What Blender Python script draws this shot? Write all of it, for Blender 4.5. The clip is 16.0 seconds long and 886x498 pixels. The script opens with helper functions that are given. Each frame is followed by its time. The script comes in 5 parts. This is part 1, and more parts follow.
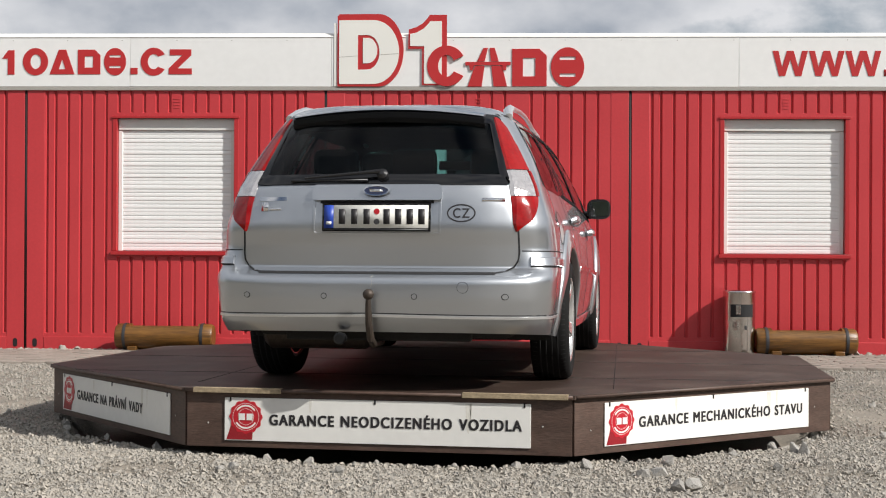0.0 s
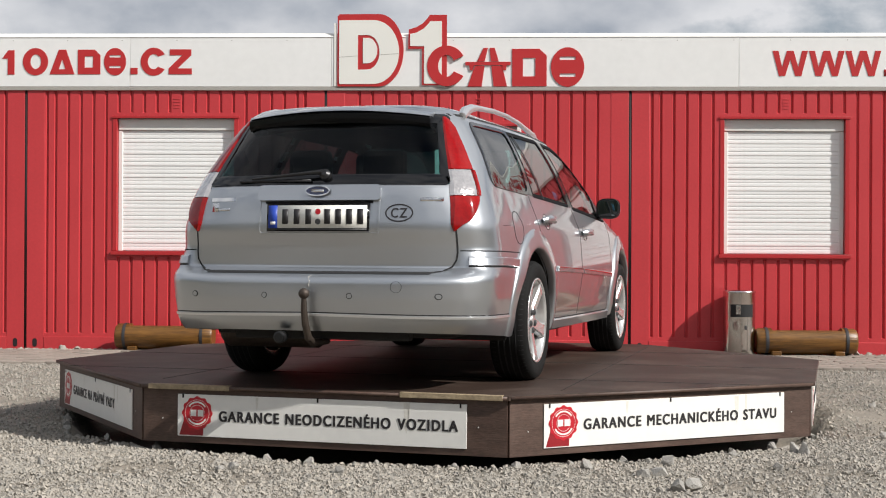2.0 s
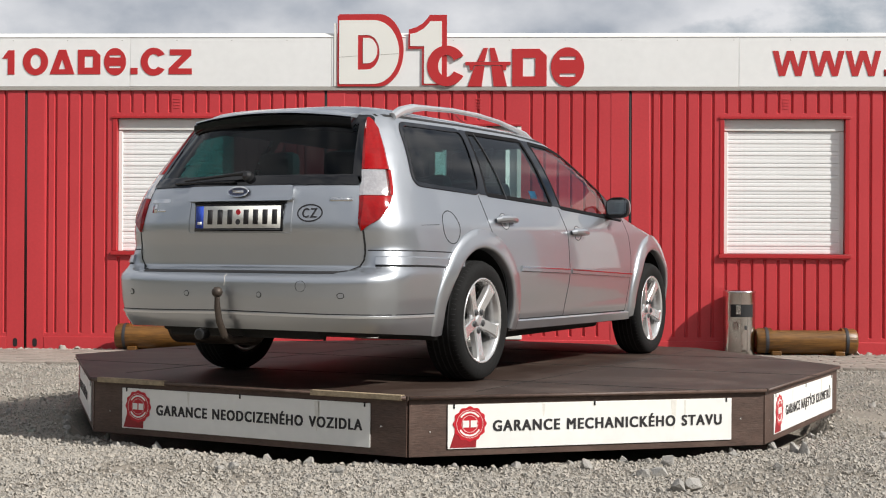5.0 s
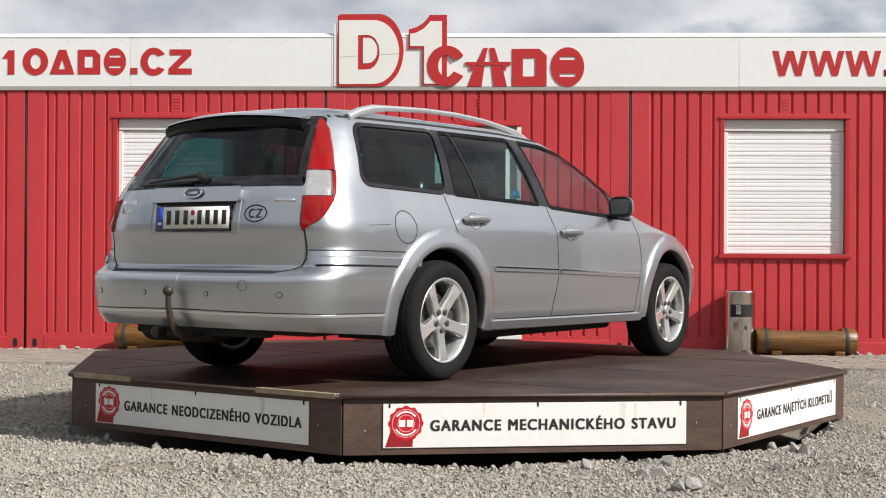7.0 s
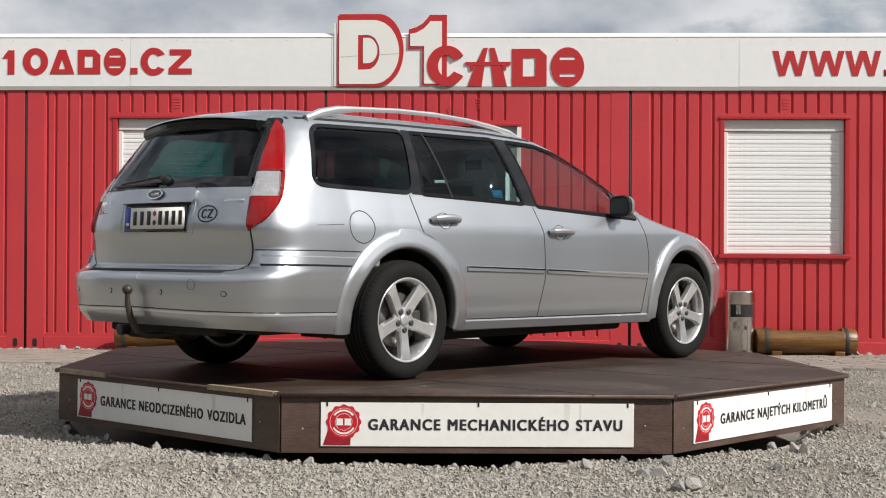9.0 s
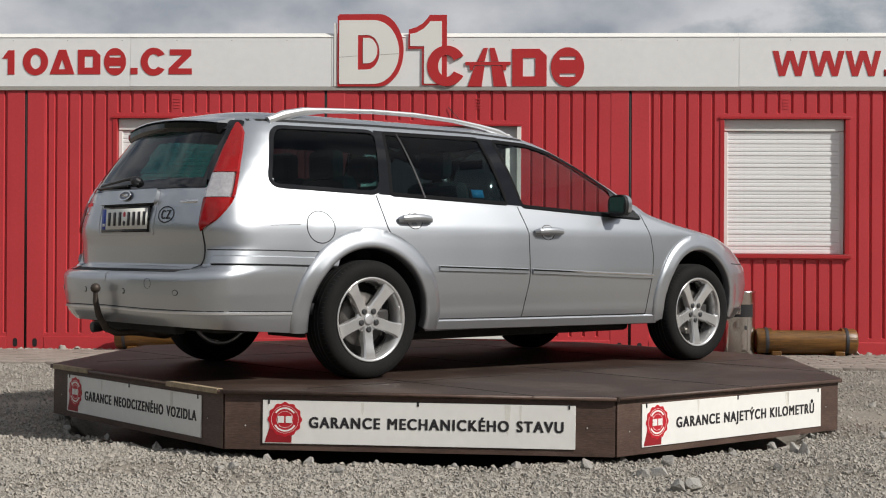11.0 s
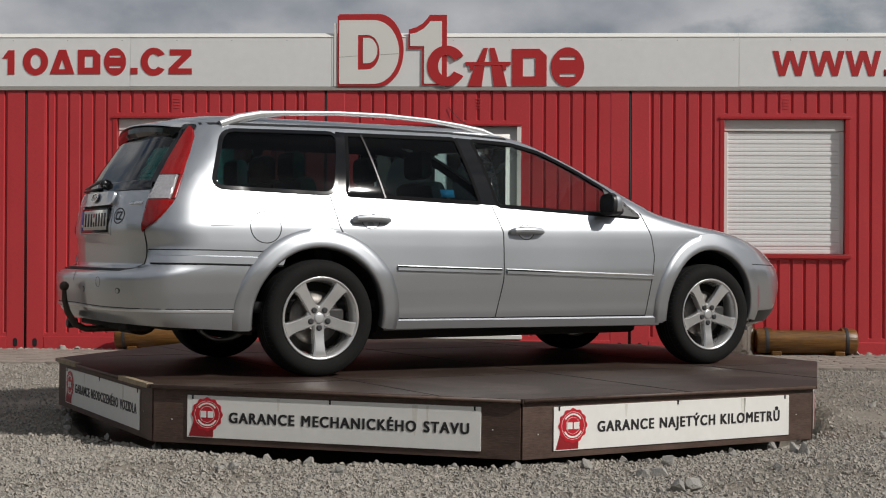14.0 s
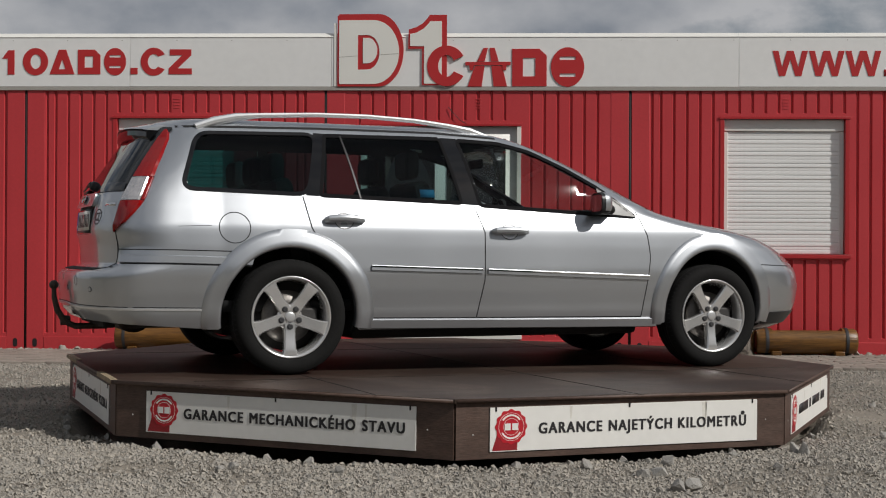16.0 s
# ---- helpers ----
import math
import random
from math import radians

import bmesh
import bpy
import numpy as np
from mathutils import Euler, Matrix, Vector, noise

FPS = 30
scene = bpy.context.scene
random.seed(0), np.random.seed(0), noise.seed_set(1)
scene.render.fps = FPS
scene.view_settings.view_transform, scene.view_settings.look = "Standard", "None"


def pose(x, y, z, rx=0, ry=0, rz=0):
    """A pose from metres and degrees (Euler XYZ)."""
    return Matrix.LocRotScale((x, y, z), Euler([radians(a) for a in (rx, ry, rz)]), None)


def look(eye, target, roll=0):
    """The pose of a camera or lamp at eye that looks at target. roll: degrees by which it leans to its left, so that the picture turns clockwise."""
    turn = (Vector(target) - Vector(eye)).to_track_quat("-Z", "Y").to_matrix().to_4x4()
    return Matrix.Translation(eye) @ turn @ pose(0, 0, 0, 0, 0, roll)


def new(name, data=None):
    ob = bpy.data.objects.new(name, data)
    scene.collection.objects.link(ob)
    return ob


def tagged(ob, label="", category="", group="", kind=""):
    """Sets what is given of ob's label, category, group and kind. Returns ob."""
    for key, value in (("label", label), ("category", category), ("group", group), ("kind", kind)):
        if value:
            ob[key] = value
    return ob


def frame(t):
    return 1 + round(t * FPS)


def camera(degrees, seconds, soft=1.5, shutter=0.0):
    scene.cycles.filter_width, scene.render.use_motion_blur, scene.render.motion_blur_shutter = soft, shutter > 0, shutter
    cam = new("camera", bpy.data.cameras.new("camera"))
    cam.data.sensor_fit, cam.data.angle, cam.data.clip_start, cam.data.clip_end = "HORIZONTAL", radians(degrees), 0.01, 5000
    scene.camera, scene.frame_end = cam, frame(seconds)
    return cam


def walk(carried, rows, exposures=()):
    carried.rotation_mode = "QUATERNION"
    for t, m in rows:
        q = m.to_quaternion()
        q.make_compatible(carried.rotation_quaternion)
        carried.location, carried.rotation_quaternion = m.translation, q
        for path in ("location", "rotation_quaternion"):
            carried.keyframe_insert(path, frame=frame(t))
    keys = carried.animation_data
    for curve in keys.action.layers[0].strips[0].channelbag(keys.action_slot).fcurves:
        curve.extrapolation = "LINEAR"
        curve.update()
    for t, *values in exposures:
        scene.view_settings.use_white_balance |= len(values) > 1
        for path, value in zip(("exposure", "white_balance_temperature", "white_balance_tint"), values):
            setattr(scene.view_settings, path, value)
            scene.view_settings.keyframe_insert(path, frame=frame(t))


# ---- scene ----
import functools

# camera: stands still on the lot, a little lower than the car's bonnet
EYE_Z = 1.0
cam = camera(35.476, 16.0, 1.1)
STAND = Matrix.Translation((-0.042, -8.806, EYE_Z)) @ pose(0, 0, 0, 90.12, 0, 0) @ pose(0, 0, 0, 0, 0, 0.29)
walk(cam, [(0.0, STAND), (16.0, STAND)], exposures=[(0.0, 0.10), (3.5, 0.10), (7.0, 0.21), (9.0, 0.06), (12.5, -0.46), (16.0, -0.71)])

# ---------------------------------------------------------------- light
SUN_AZ, SUN_EL = -30.0, 38.5        # degrees; azimuth from +x, counter-clockwise
world = bpy.data.worlds.new("world")
scene.world = world
world.use_nodes = True
wn, wl = world.node_tree.nodes, world.node_tree.links
wn.clear()
w_out = wn.new("ShaderNodeOutputWorld")
w_bg = wn.new("ShaderNodeBackground")
w_bg.inputs["Strength"].default_value = 0.059
w_sky = wn.new("ShaderNodeTexSky")
w_sky.sky_type = "NISHITA"
w_sky.sun_disc = False
w_sky.sun_elevation = radians(SUN_EL)
w_sky.sun_rotation = radians(90 - SUN_AZ)
w_co = wn.new("ShaderNodeTexCoord")
w_map = wn.new("ShaderNodeMapping")
w_map.inputs["Scale"].default_value = (1.0, 1.0, 1.7)
w_map.inputs["Location"].default_value = (0.35, 0.1, 0.3)
w_n1 = wn.new("ShaderNodeTexNoise")
w_n1.inputs["Scale"].default_value = 4.2
w_n1.inputs["Detail"].default_value = 8.0
w_n1.inputs["Roughness"].default_value = 0.55
w_cov = wn.new("ShaderNodeValToRGB")
w_cov.color_ramp.elements[0].position, w_cov.color_ramp.elements[1].position = 0.36, 0.47
w_n2 = wn.new("ShaderNodeTexNoise")
w_n2.inputs["Scale"].default_value = 6.5
w_n2.inputs["Detail"].default_value = 7.0
w_ton = wn.new("ShaderNodeValToRGB")
w_ton.color_ramp.elements[0].position, w_ton.color_ramp.elements[1].position = 0.40, 0.62
w_ton.color_ramp.elements[0].color = (5.3, 5.9, 6.9, 1)
w_ton.color_ramp.elements[1].color = (11.6, 11.7, 12.1, 1)
w_mix = wn.new("ShaderNodeMix")
w_mix.data_type = "RGBA"
wl.new(w_co.outputs["Generated"], w_map.inputs["Vector"])
wl.new(w_map.outputs["Vector"], w_n1.inputs["Vector"])
wl.new(w_map.outputs["Vector"], w_n2.inputs["Vector"])
wl.new(w_n1.outputs["Fac"], w_cov.inputs["Fac"])
wl.new(w_n2.outputs["Fac"], w_ton.inputs["Fac"])
wl.new(w_cov.outputs["Color"], w_mix.inputs["Factor"])
wl.new(w_sky.outputs["Color"], w_mix.inputs["A"])
wl.new(w_ton.outputs["Color"], w_mix.inputs["B"])
wl.new(w_mix.outputs["Result"], w_bg.inputs["Color"])
wl.new(w_bg.outputs["Background"], w_out.inputs["Surface"])

sun = new("sun", bpy.data.lights.new("sun", "SUN"))
sun.data.energy, sun.data.angle, sun.data.color = 5.0, radians(0.55), (1.0, 0.965, 0.915)
to_sun = Vector((math.cos(radians(SUN_EL)) * math.cos(radians(SUN_AZ)), math.cos(radians(SUN_EL)) * math.sin(radians(SUN_AZ)), math.sin(radians(SUN_EL))))
sun.matrix_world = look(to_sun * 30, (0, 0, 0))


# ---------------------------------------------------------------- materials
def surface(name, base, rough=0.5, metal=0.0, var=0.12, scale=6.0, fine=90.0, bump=0.1, coat=0.0, warm=0.0, per_piece=0.0, stretch=(1, 1, 1), island=False):
    """A procedural surface: base colour that varies at two scales, with fine relief."""
    m = bpy.data.materials.new(name)
    m.use_nodes = True
    n, l = m.node_tree.nodes, m.node_tree.links
    b = n["Principled BSDF"]
    b.inputs["Metallic"].default_value = metal
    b.inputs["Coat Weight"].default_value = coat
    b.inputs["Coat Roughness"].default_value = 0.03
    co = n.new("ShaderNodeTexCoord")
    mp = n.new("ShaderNodeMapping")
    mp.inputs["Scale"].default_value = stretch
    l.new(co.outputs["Object"], mp.inputs["Vector"])
    big, small = n.new("ShaderNodeTexNoise"), n.new("ShaderNodeTexNoise")
    big.inputs["Scale"].default_value, big.inputs["Detail"].default_value = scale, 5
    small.inputs["Scale"].default_value, small.inputs["Detail"].default_value = fine, 3
    l.new(mp.outputs["Vector"], big.inputs["Vector"])
    l.new(mp.outputs["Vector"], small.inputs["Vector"])
    add = n.new("ShaderNodeMath")
    add.operation = "ADD"
    l.new(big.outputs["Fac"], add.inputs[0])
    l.new(small.outputs["Fac"], add.inputs[1])
    value = add
    if per_piece:
        info = n.new("ShaderNodeNewGeometry" if island else "ShaderNodeObjectInfo")
        mul = n.new("ShaderNodeMath")
        mul.operation = "MULTIPLY_ADD"
        mul.inputs[1].default_value = per_piece
        l.new(info.outputs["Random Per Island" if island else "Random"], mul.inputs[0])
        l.new(add.outputs[0], mul.inputs[2])
        value = mul
    ramp = n.new("ShaderNodeMapRange")
    ramp.inputs["From Min"].default_value, ramp.inputs["From Max"].default_value = 0.55, 1.45 + per_piece
    l.new(value.outputs[0], ramp.inputs["Value"])
    mix = n.new("ShaderNodeMix")
    mix.data_type = "RGBA"
    lo = [max(0.0, c * (1 - var * (1 - warm * k))) for k, c in enumerate(base)]
    hi = [min(1.0, c * (1 + var * (1 - warm * k))) for k, c in enumerate(base)]
    mix.inputs["A"].default_value, mix.inputs["B"].default_value = (*lo, 1), (*hi, 1)
    l.new(ramp.outputs["Result"], mix.inputs["Factor"])
    l.new(mix.outputs["Result"], b.inputs["Base Color"])
    rr = n.new("ShaderNodeMapRange")
    rr.inputs["To Min"].default_value, rr.inputs["To Max"].default_value = max(0.02, rough * 0.85), min(1, rough * 1.15)
    l.new(big.outputs["Fac"], rr.inputs["Value"])
    l.new(rr.outputs["Result"], b.inputs["Roughness"])
    if bump:
        bp = n.new("ShaderNodeBump")
        bp.inputs["Strength"].default_value, bp.inputs["Distance"].default_value = bump, 0.01
        l.new(small.outputs["Fac"], bp.inputs["Height"])
        l.new(bp.outputs["Normal"], b.inputs["Normal"])
    return m


def pane_glass(name, tint):
    """Thin window glass: a clear tinted sheet whose gloss grows towards grazing views."""
    m = bpy.data.materials.new(name)
    m.use_nodes = True
    n, l = m.node_tree.nodes, m.node_tree.links
    n.clear()
    out, mix = n.new("ShaderNodeOutputMaterial"), n.new("ShaderNodeMixShader")
    clear, shine, lw = n.new("ShaderNodeBsdfTransparent"), n.new("ShaderNodeBsdfGlossy"), n.new("ShaderNodeLayerWeight")
    clear.inputs["Color"].default_value = (*tint, 1)
    shine.inputs["Roughness"].default_value = 0.02
    lw.inputs["Blend"].default_value = 0.5
    power, scale = n.new("ShaderNodeMath"), n.new("ShaderNodeMath")
    power.operation, scale.operation = "POWER", "MULTIPLY_ADD"
    power.inputs[1].default_value = 4.0
    scale.inputs[1].default_value, scale.inputs[2].default_value = 0.90, 0.022
    l.new(lw.outputs["Facing"], power.inputs[0])
    l.new(power.outputs[0], scale.inputs[0])
    l.new(scale.outputs[0], mix.inputs["Fac"])
    l.new(clear.outputs["BSDF"], mix.inputs[1])
    l.new(shine.outputs["BSDF"], mix.inputs[2])
    l.new(mix.outputs["Shader"], out.inputs["Surface"])
    return m


M_RED = surface("red_painted_steel", (0.505, 0.042, 0.049), 0.42, var=0.10, scale=1.4, fine=45, bump=0.03)
M_RED_TRIM = surface("red_trim_paint", (0.42, 0.024, 0.028), 0.4, var=0.08, scale=2, bump=0.02)
M_BLACK_GAP = surface("black_sealing_strip", (0.012, 0.011, 0.012), 0.7, var=0.2)
M_FASCIA = surface("white_fascia_sheet", (0.79, 0.79, 0.775), 0.45, var=0.04, scale=1.2, fine=14, bump=0.02)
M_TRIM_GREY = surface("grey_drip_trim", (0.36, 0.34, 0.31), 0.5, var=0.1, scale=3)
M_LETTER_RED = surface("red_sign_face", (0.47, 0.024, 0.026), 0.45, var=0.05, scale=4, bump=0.01)
M_SIGN_WHITE = surface("white_sign_face", (0.78, 0.77, 0.72), 0.4, var=0.03, scale=3, bump=0.01)
M_SHUTTER = surface("white_roller_shutter", (0.85, 0.848, 0.835), 0.4, var=0.05, scale=3, fine=40, bump=0.02)
M_PLASTIC_WHITE = surface("white_window_plastic", (0.74, 0.73, 0.70), 0.4, var=0.05, scale=4, bump=0.02)
M_GRAVEL = surface("grey_limestone_gravel_bed", (0.235, 0.208, 0.172), 0.95, var=0.45, scale=2.2, fine=55, bump=1.0, warm=0.1)
M_STONE = surface("crushed_limestone", (0.335, 0.308, 0.268), 0.9, var=0.30, scale=30, fine=150, bump=0.4, warm=0.12, per_piece=1.1, island=True)
M_ROCK = surface("broken_rock", (0.31, 0.295, 0.27), 0.9, var=0.4, scale=22, fine=120, bump=0.5, per_piece=0.6)
M_PAVER = surface("concrete_paver", (0.27, 0.235, 0.20), 0.9, var=0.28, scale=9, fine=120, bump=0.4, per_piece=0.7)
M_PAVE_BED = surface("sandy_paver_joints", (0.16, 0.14, 0.12), 0.95, var=0.3, scale=6, fine=80, bump=0.5)
M_DECK = surface("brown_film_faced_plywood", (0.036, 0.0215, 0.0155), 0.6, var=0.55, scale=1.3, fine=38, bump=0.06, stretch=(1, 2.5, 1))
M_DECK.node_tree.nodes["Principled BSDF"].inputs["Specular IOR Level"].default_value = 0.3


def dusted(m, dust, scale, low, high, most):
    """Lays patches of dust, with ragged edges, over a surface's colour."""
    n, l = m.node_tree.nodes, m.node_tree.links
    b = n["Principled BSDF"]
    under = b.inputs["Base Color"].links[0].from_socket
    co, spots, grit = n.new("ShaderNodeTexCoord"), n.new("ShaderNodeTexNoise"), n.new("ShaderNodeTexNoise")
    spots.inputs["Scale"].default_value, spots.inputs["Detail"].default_value, spots.inputs["Roughness"].default_value = scale, 9, 0.68
    spots.inputs["Distortion"].default_value = 0.8
    grit.inputs["Scale"].default_value, grit.inputs["Detail"].default_value = scale * 35, 2
    cut, fine, mix = n.new("ShaderNodeMapRange"), n.new("ShaderNodeMath"), n.new("ShaderNodeMix")
    cut.inputs["From Min"].default_value, cut.inputs["From Max"].default_value, cut.inputs["To Max"].default_value = low, high, most
    fine.operation = "MULTIPLY"
    mix.data_type = "RGBA"
    mix.inputs["B"].default_value = (*dust, 1)
    l.new(co.outputs["Object"], spots.inputs["Vector"])
    l.new(co.outputs["Object"], grit.inputs["Vector"])
    l.new(spots.outputs["Fac"], cut.inputs["Value"])
    l.new(cut.outputs["Result"], fine.inputs[0])
    l.new(grit.outputs["Fac"], fine.inputs[1])
    l.new(fine.outputs[0], mix.inputs["Factor"])
    l.new(under, mix.inputs["A"])
    l.new(mix.outputs["Result"], b.inputs["Base Color"])


dusted(M_DECK, (0.17, 0.125, 0.10), 1.5, 0.46, 0.72, 0.8)
M_SKIRT = surface("brown_stained_plywood", (0.080, 0.047, 0.035), 0.55, var=0.55, scale=3.0, fine=30, bump=0.12, stretch=(1, 1, 5))
dusted(M_SKIRT, (0.20, 0.15, 0.12), 5.0, 0.50, 0.75, 0.45)
M_RAW_WOOD = surface("worn_bare_wood_edge", (0.32, 0.25, 0.16), 0.8, var=0.4, scale=12, fine=60, bump=0.3)
M_DARK_FRAME = surface("dark_steel_frame", (0.03, 0.028, 0.027), 0.6, var=0.3, scale=6)
M_BANNER = surface("white_banner_sheet", (0.80, 0.79, 0.75), 0.4, var=0.05, scale=3.5, fine=20, bump=0.02)
M_STREAK = surface("faint_rain_dirt", (0.70, 0.68, 0.62), 0.6, var=0.12, scale=20, bump=0)
M_INK = surface("dark_printed_ink", (0.022, 0.020, 0.022), 0.5, var=0.1, bump=0)
M_SEAL = surface("red_printed_seal", (0.50, 0.012, 0.024), 0.4, var=0.1, bump=0)
M_SEAL_DARK = surface("dark_red_ribbon_print", (0.28, 0.012, 0.018), 0.45, var=0.2, scale=14, bump=0)
M_STEEL = surface("brushed_stainless_steel", (0.60, 0.585, 0.56), 0.16, 1.0, var=0.08, scale=3, fine=160, bump=0.06, stretch=(1, 1, 0.06))
M_LOG = surface("yellow_stained_log", (0.135, 0.060, 0.011), 0.42, var=0.8, scale=5, fine=30, bump=0.3, stretch=(0.25, 2, 2))
# dark green of the unseen band that tones down the car's reflections
M_DARK_BAND = surface("dark_reflection_band", (0.050, 0.058, 0.040), 0.95, var=0.5, scale=0.6, fine=5, bump=0.8)
M_SOIL = surface("dry_soil", (0.06, 0.045, 0.035), 0.95, var=0.3, bump=0.6)
M_STRAP = surface("black_iron_band", (0.03, 0.03, 0.032), 0.55, var=0.2)
M_PAINT = surface("silver_metallic_paint", (0.475, 0.495, 0.520), 0.385, 0.92, var=0.02, scale=1.5, fine=900, bump=0.0, coat=1.0)
M_PAINT.node_tree.nodes["Principled BSDF"].inputs["Coat IOR"].default_value = 1.62
M_SEAM = surface("dark_panel_gap", (0.012, 0.012, 0.013), 0.8, var=0.1, bump=0)
M_TRIM_BLACK = surface("black_rubber_trim", (0.014, 0.014, 0.015), 0.38, var=0.15, scale=8, bump=0.02)
M_SEAL_RUBBER = surface("matt_black_window_rubber", (0.010, 0.010, 0.011), 0.9, var=0.15, scale=8, bump=0.02)
M_SEAL_RUBBER.node_tree.nodes["Principled BSDF"].inputs["Specular IOR Level"].default_value = 0.1
M_GLOSS_BLACK = surface("gloss_black_trim", (0.008, 0.008, 0.009), 0.05, var=0.1, bump=0)
M_UNDER = surface("black_underbody", (0.016, 0.015, 0.014), 0.85, var=0.4, scale=9, bump=0.2)
M_TYRE = surface("black_tyre_rubber", (0.0075, 0.0074, 0.0072), 0.85, var=0.25, scale=12, fine=60, bump=0.15)
M_TYRE.node_tree.nodes["Principled BSDF"].inputs["Specular IOR Level"].default_value = 0.25
M_ALLOY = surface("silver_alloy_rim", (0.68, 0.675, 0.665), 0.24, 0.7, var=0.08, scale=8, fine=120, bump=0.02, coat=0.5)
M_DISC = surface("grey_brake_disc", (0.16, 0.15, 0.14), 0.45, 0.8, var=0.3, scale=14)
M_CHROME = surface("chrome_trim", (0.72, 0.72, 0.72), 0.08, 1.0, var=0.02, bump=0)
M_SATIN = surface("satin_silver_trim", (0.72, 0.725, 0.73), 0.36, 0.8, var=0.04, bump=0, coat=0.5)
M_LAMP_RED = surface("red_lamp_lens", (0.27, 0.004, 0.004), 0.07, var=0.28, scale=5, fine=60, bump=0.02, coat=0.0)
M_LAMP_CLEAR = surface("clear_lamp_lens", (0.66, 0.63, 0.62), 0.14, 0.7, var=0.22, scale=26, fine=70, bump=0.22, coat=1.0)
M_BLUE = surface("blue_badge_enamel", (0.008, 0.014, 0.05), 0.25, var=0.1, bump=0, coat=1.0)
M_PLATE = surface("white_plate_sheet", (0.78, 0.77, 0.72), 0.4, var=0.03, bump=0)
M_PLATE_BLUE = surface("blue_plate_strip", (0.02, 0.06, 0.38), 0.4, var=0.05, bump=0)
M_IRON = surface("rusty_dark_iron", (0.065, 0.050, 0.040), 0.55, 0.5, var=0.35, scale=20, bump=0.15)
M_SEAT = surface("dark_grey_seat_cloth", (0.020, 0.020, 0.022), 0.9, var=0.25, scale=10, fine=200, bump=0.2)
M_CABIN = surface("dark_cabin_plastic", (0.010, 0.010, 0.011), 0.75, var=0.2, scale=8)
M_STICKER_BLUE = surface("blue_sticker", (0.03, 0.25, 0.50), 0.5, var=0.1, bump=0)
M_DUST = surface("pale_stain", (0.55, 0.52, 0.47), 0.7, var=0.1)
M_GLASS_DARK = pane_glass("privacy_glass", (0.10, 0.265, 0.26))
M_GLASS_MID = pane_glass("tinted_glass", (0.36, 0.50, 0.50))
M_GLASS_CLEAR = pane_glass("clear_tinted_glass", (0.80, 0.86, 0.84))
M_MIRROR = surface("mirror_glass", (0.85, 0.87, 0.88), 0.02, 1.0, var=0.01, bump=0)


# ---------------------------------------------------------------- mesh helpers
def mesh_of(bm, name, smooth=True, sharp=20):
    if sharp:
        for e in bm.edges:
            if len(e.link_faces) == 2 and e.calc_face_angle(0) > radians(sharp):
                e.smooth = False
    me = bpy.data.meshes.new(name)
    bm.to_mesh(me)
    bm.free()
    for p in me.polygons:
        p.use_smooth = smooth
    return me


def part(name, bm, material, parent=None, label="", at=None, smooth=True, sharp=20):
    """Links a bmesh as one mesh object under a thing or a part."""
    me = bm if isinstance(bm, bpy.types.Mesh) else mesh_of(bm, name, smooth, sharp)
    if not me.materials:
        me.materials.append(material)
    ob = new(name, me)
    if parent is not None:
        ob.parent = parent
    if at is not None:
        ob.matrix_basis = at
    if label:
        tagged(ob, label)
    return ob


def thing(name, at, label, category, group="", kind=""):
    ob = new(name)
    ob.empty_display_size = 0.1
    ob.matrix_basis = at
    return tagged(ob, label, category, group, kind)


def box(bm, x0, x1, y0, y1, z0, z1, bevel=0.0, m=None):
    r = bmesh.ops.create_cube(bm, size=1.0)
    vs = r["verts"]
    bmesh.ops.scale(bm, vec=(x1 - x0, y1 - y0, z1 - z0), verts=vs)
    bmesh.ops.translate(bm, vec=((x0 + x1) / 2, (y0 + y1) / 2, (z0 + z1) / 2), verts=vs)
    if bevel:
        es = list({e for v in vs for e in v.link_edges})
        rb = bmesh.ops.bevel(bm, geom=es, offset=bevel, segments=2, profile=0.5, affect="EDGES")
        vs = list({v for f in rb["faces"] for v in f.verts} | {v for v in vs if v.is_valid})
    if m is not None:
        bmesh.ops.transform(bm, matrix=m, verts=vs)
    return vs


def boxed(x0, x1, y0, y1, z0, z1, bevel=0.0, m=None):
    bm = bmesh.new()
    box(bm, x0, x1, y0, y1, z0, z1, bevel, m)
    return bm


def lathe(bm, profile, seg=32, m=None, closed=False):
    """Turns (radius, height) pairs round the z axis."""
    rings = []
    for r, z in profile:
        rings.append([bm.verts.new((r * math.cos(2 * math.pi * k / seg), r * math.sin(2 * math.pi * k / seg), z)) for k in range(seg)])
    pairs = list(zip(rings, rings[1:])) + ([(rings[-1], rings[0])] if closed else [])
    for a, b in pairs:
        for k in range(seg):
            bm.faces.new((a[k], a[(k + 1) % seg], b[(k + 1) % seg], b[k]))
    if not closed:
        for ring, flip in ((rings[0], True), (rings[-1], False)):
            if (ring[0].co.xy).length > 1e-5:
                bm.faces.new(ring[::-1] if flip else ring)
    if m is not None:
        bmesh.ops.transform(bm, matrix=m, verts=[v for ring in rings for v in ring])
    return bm


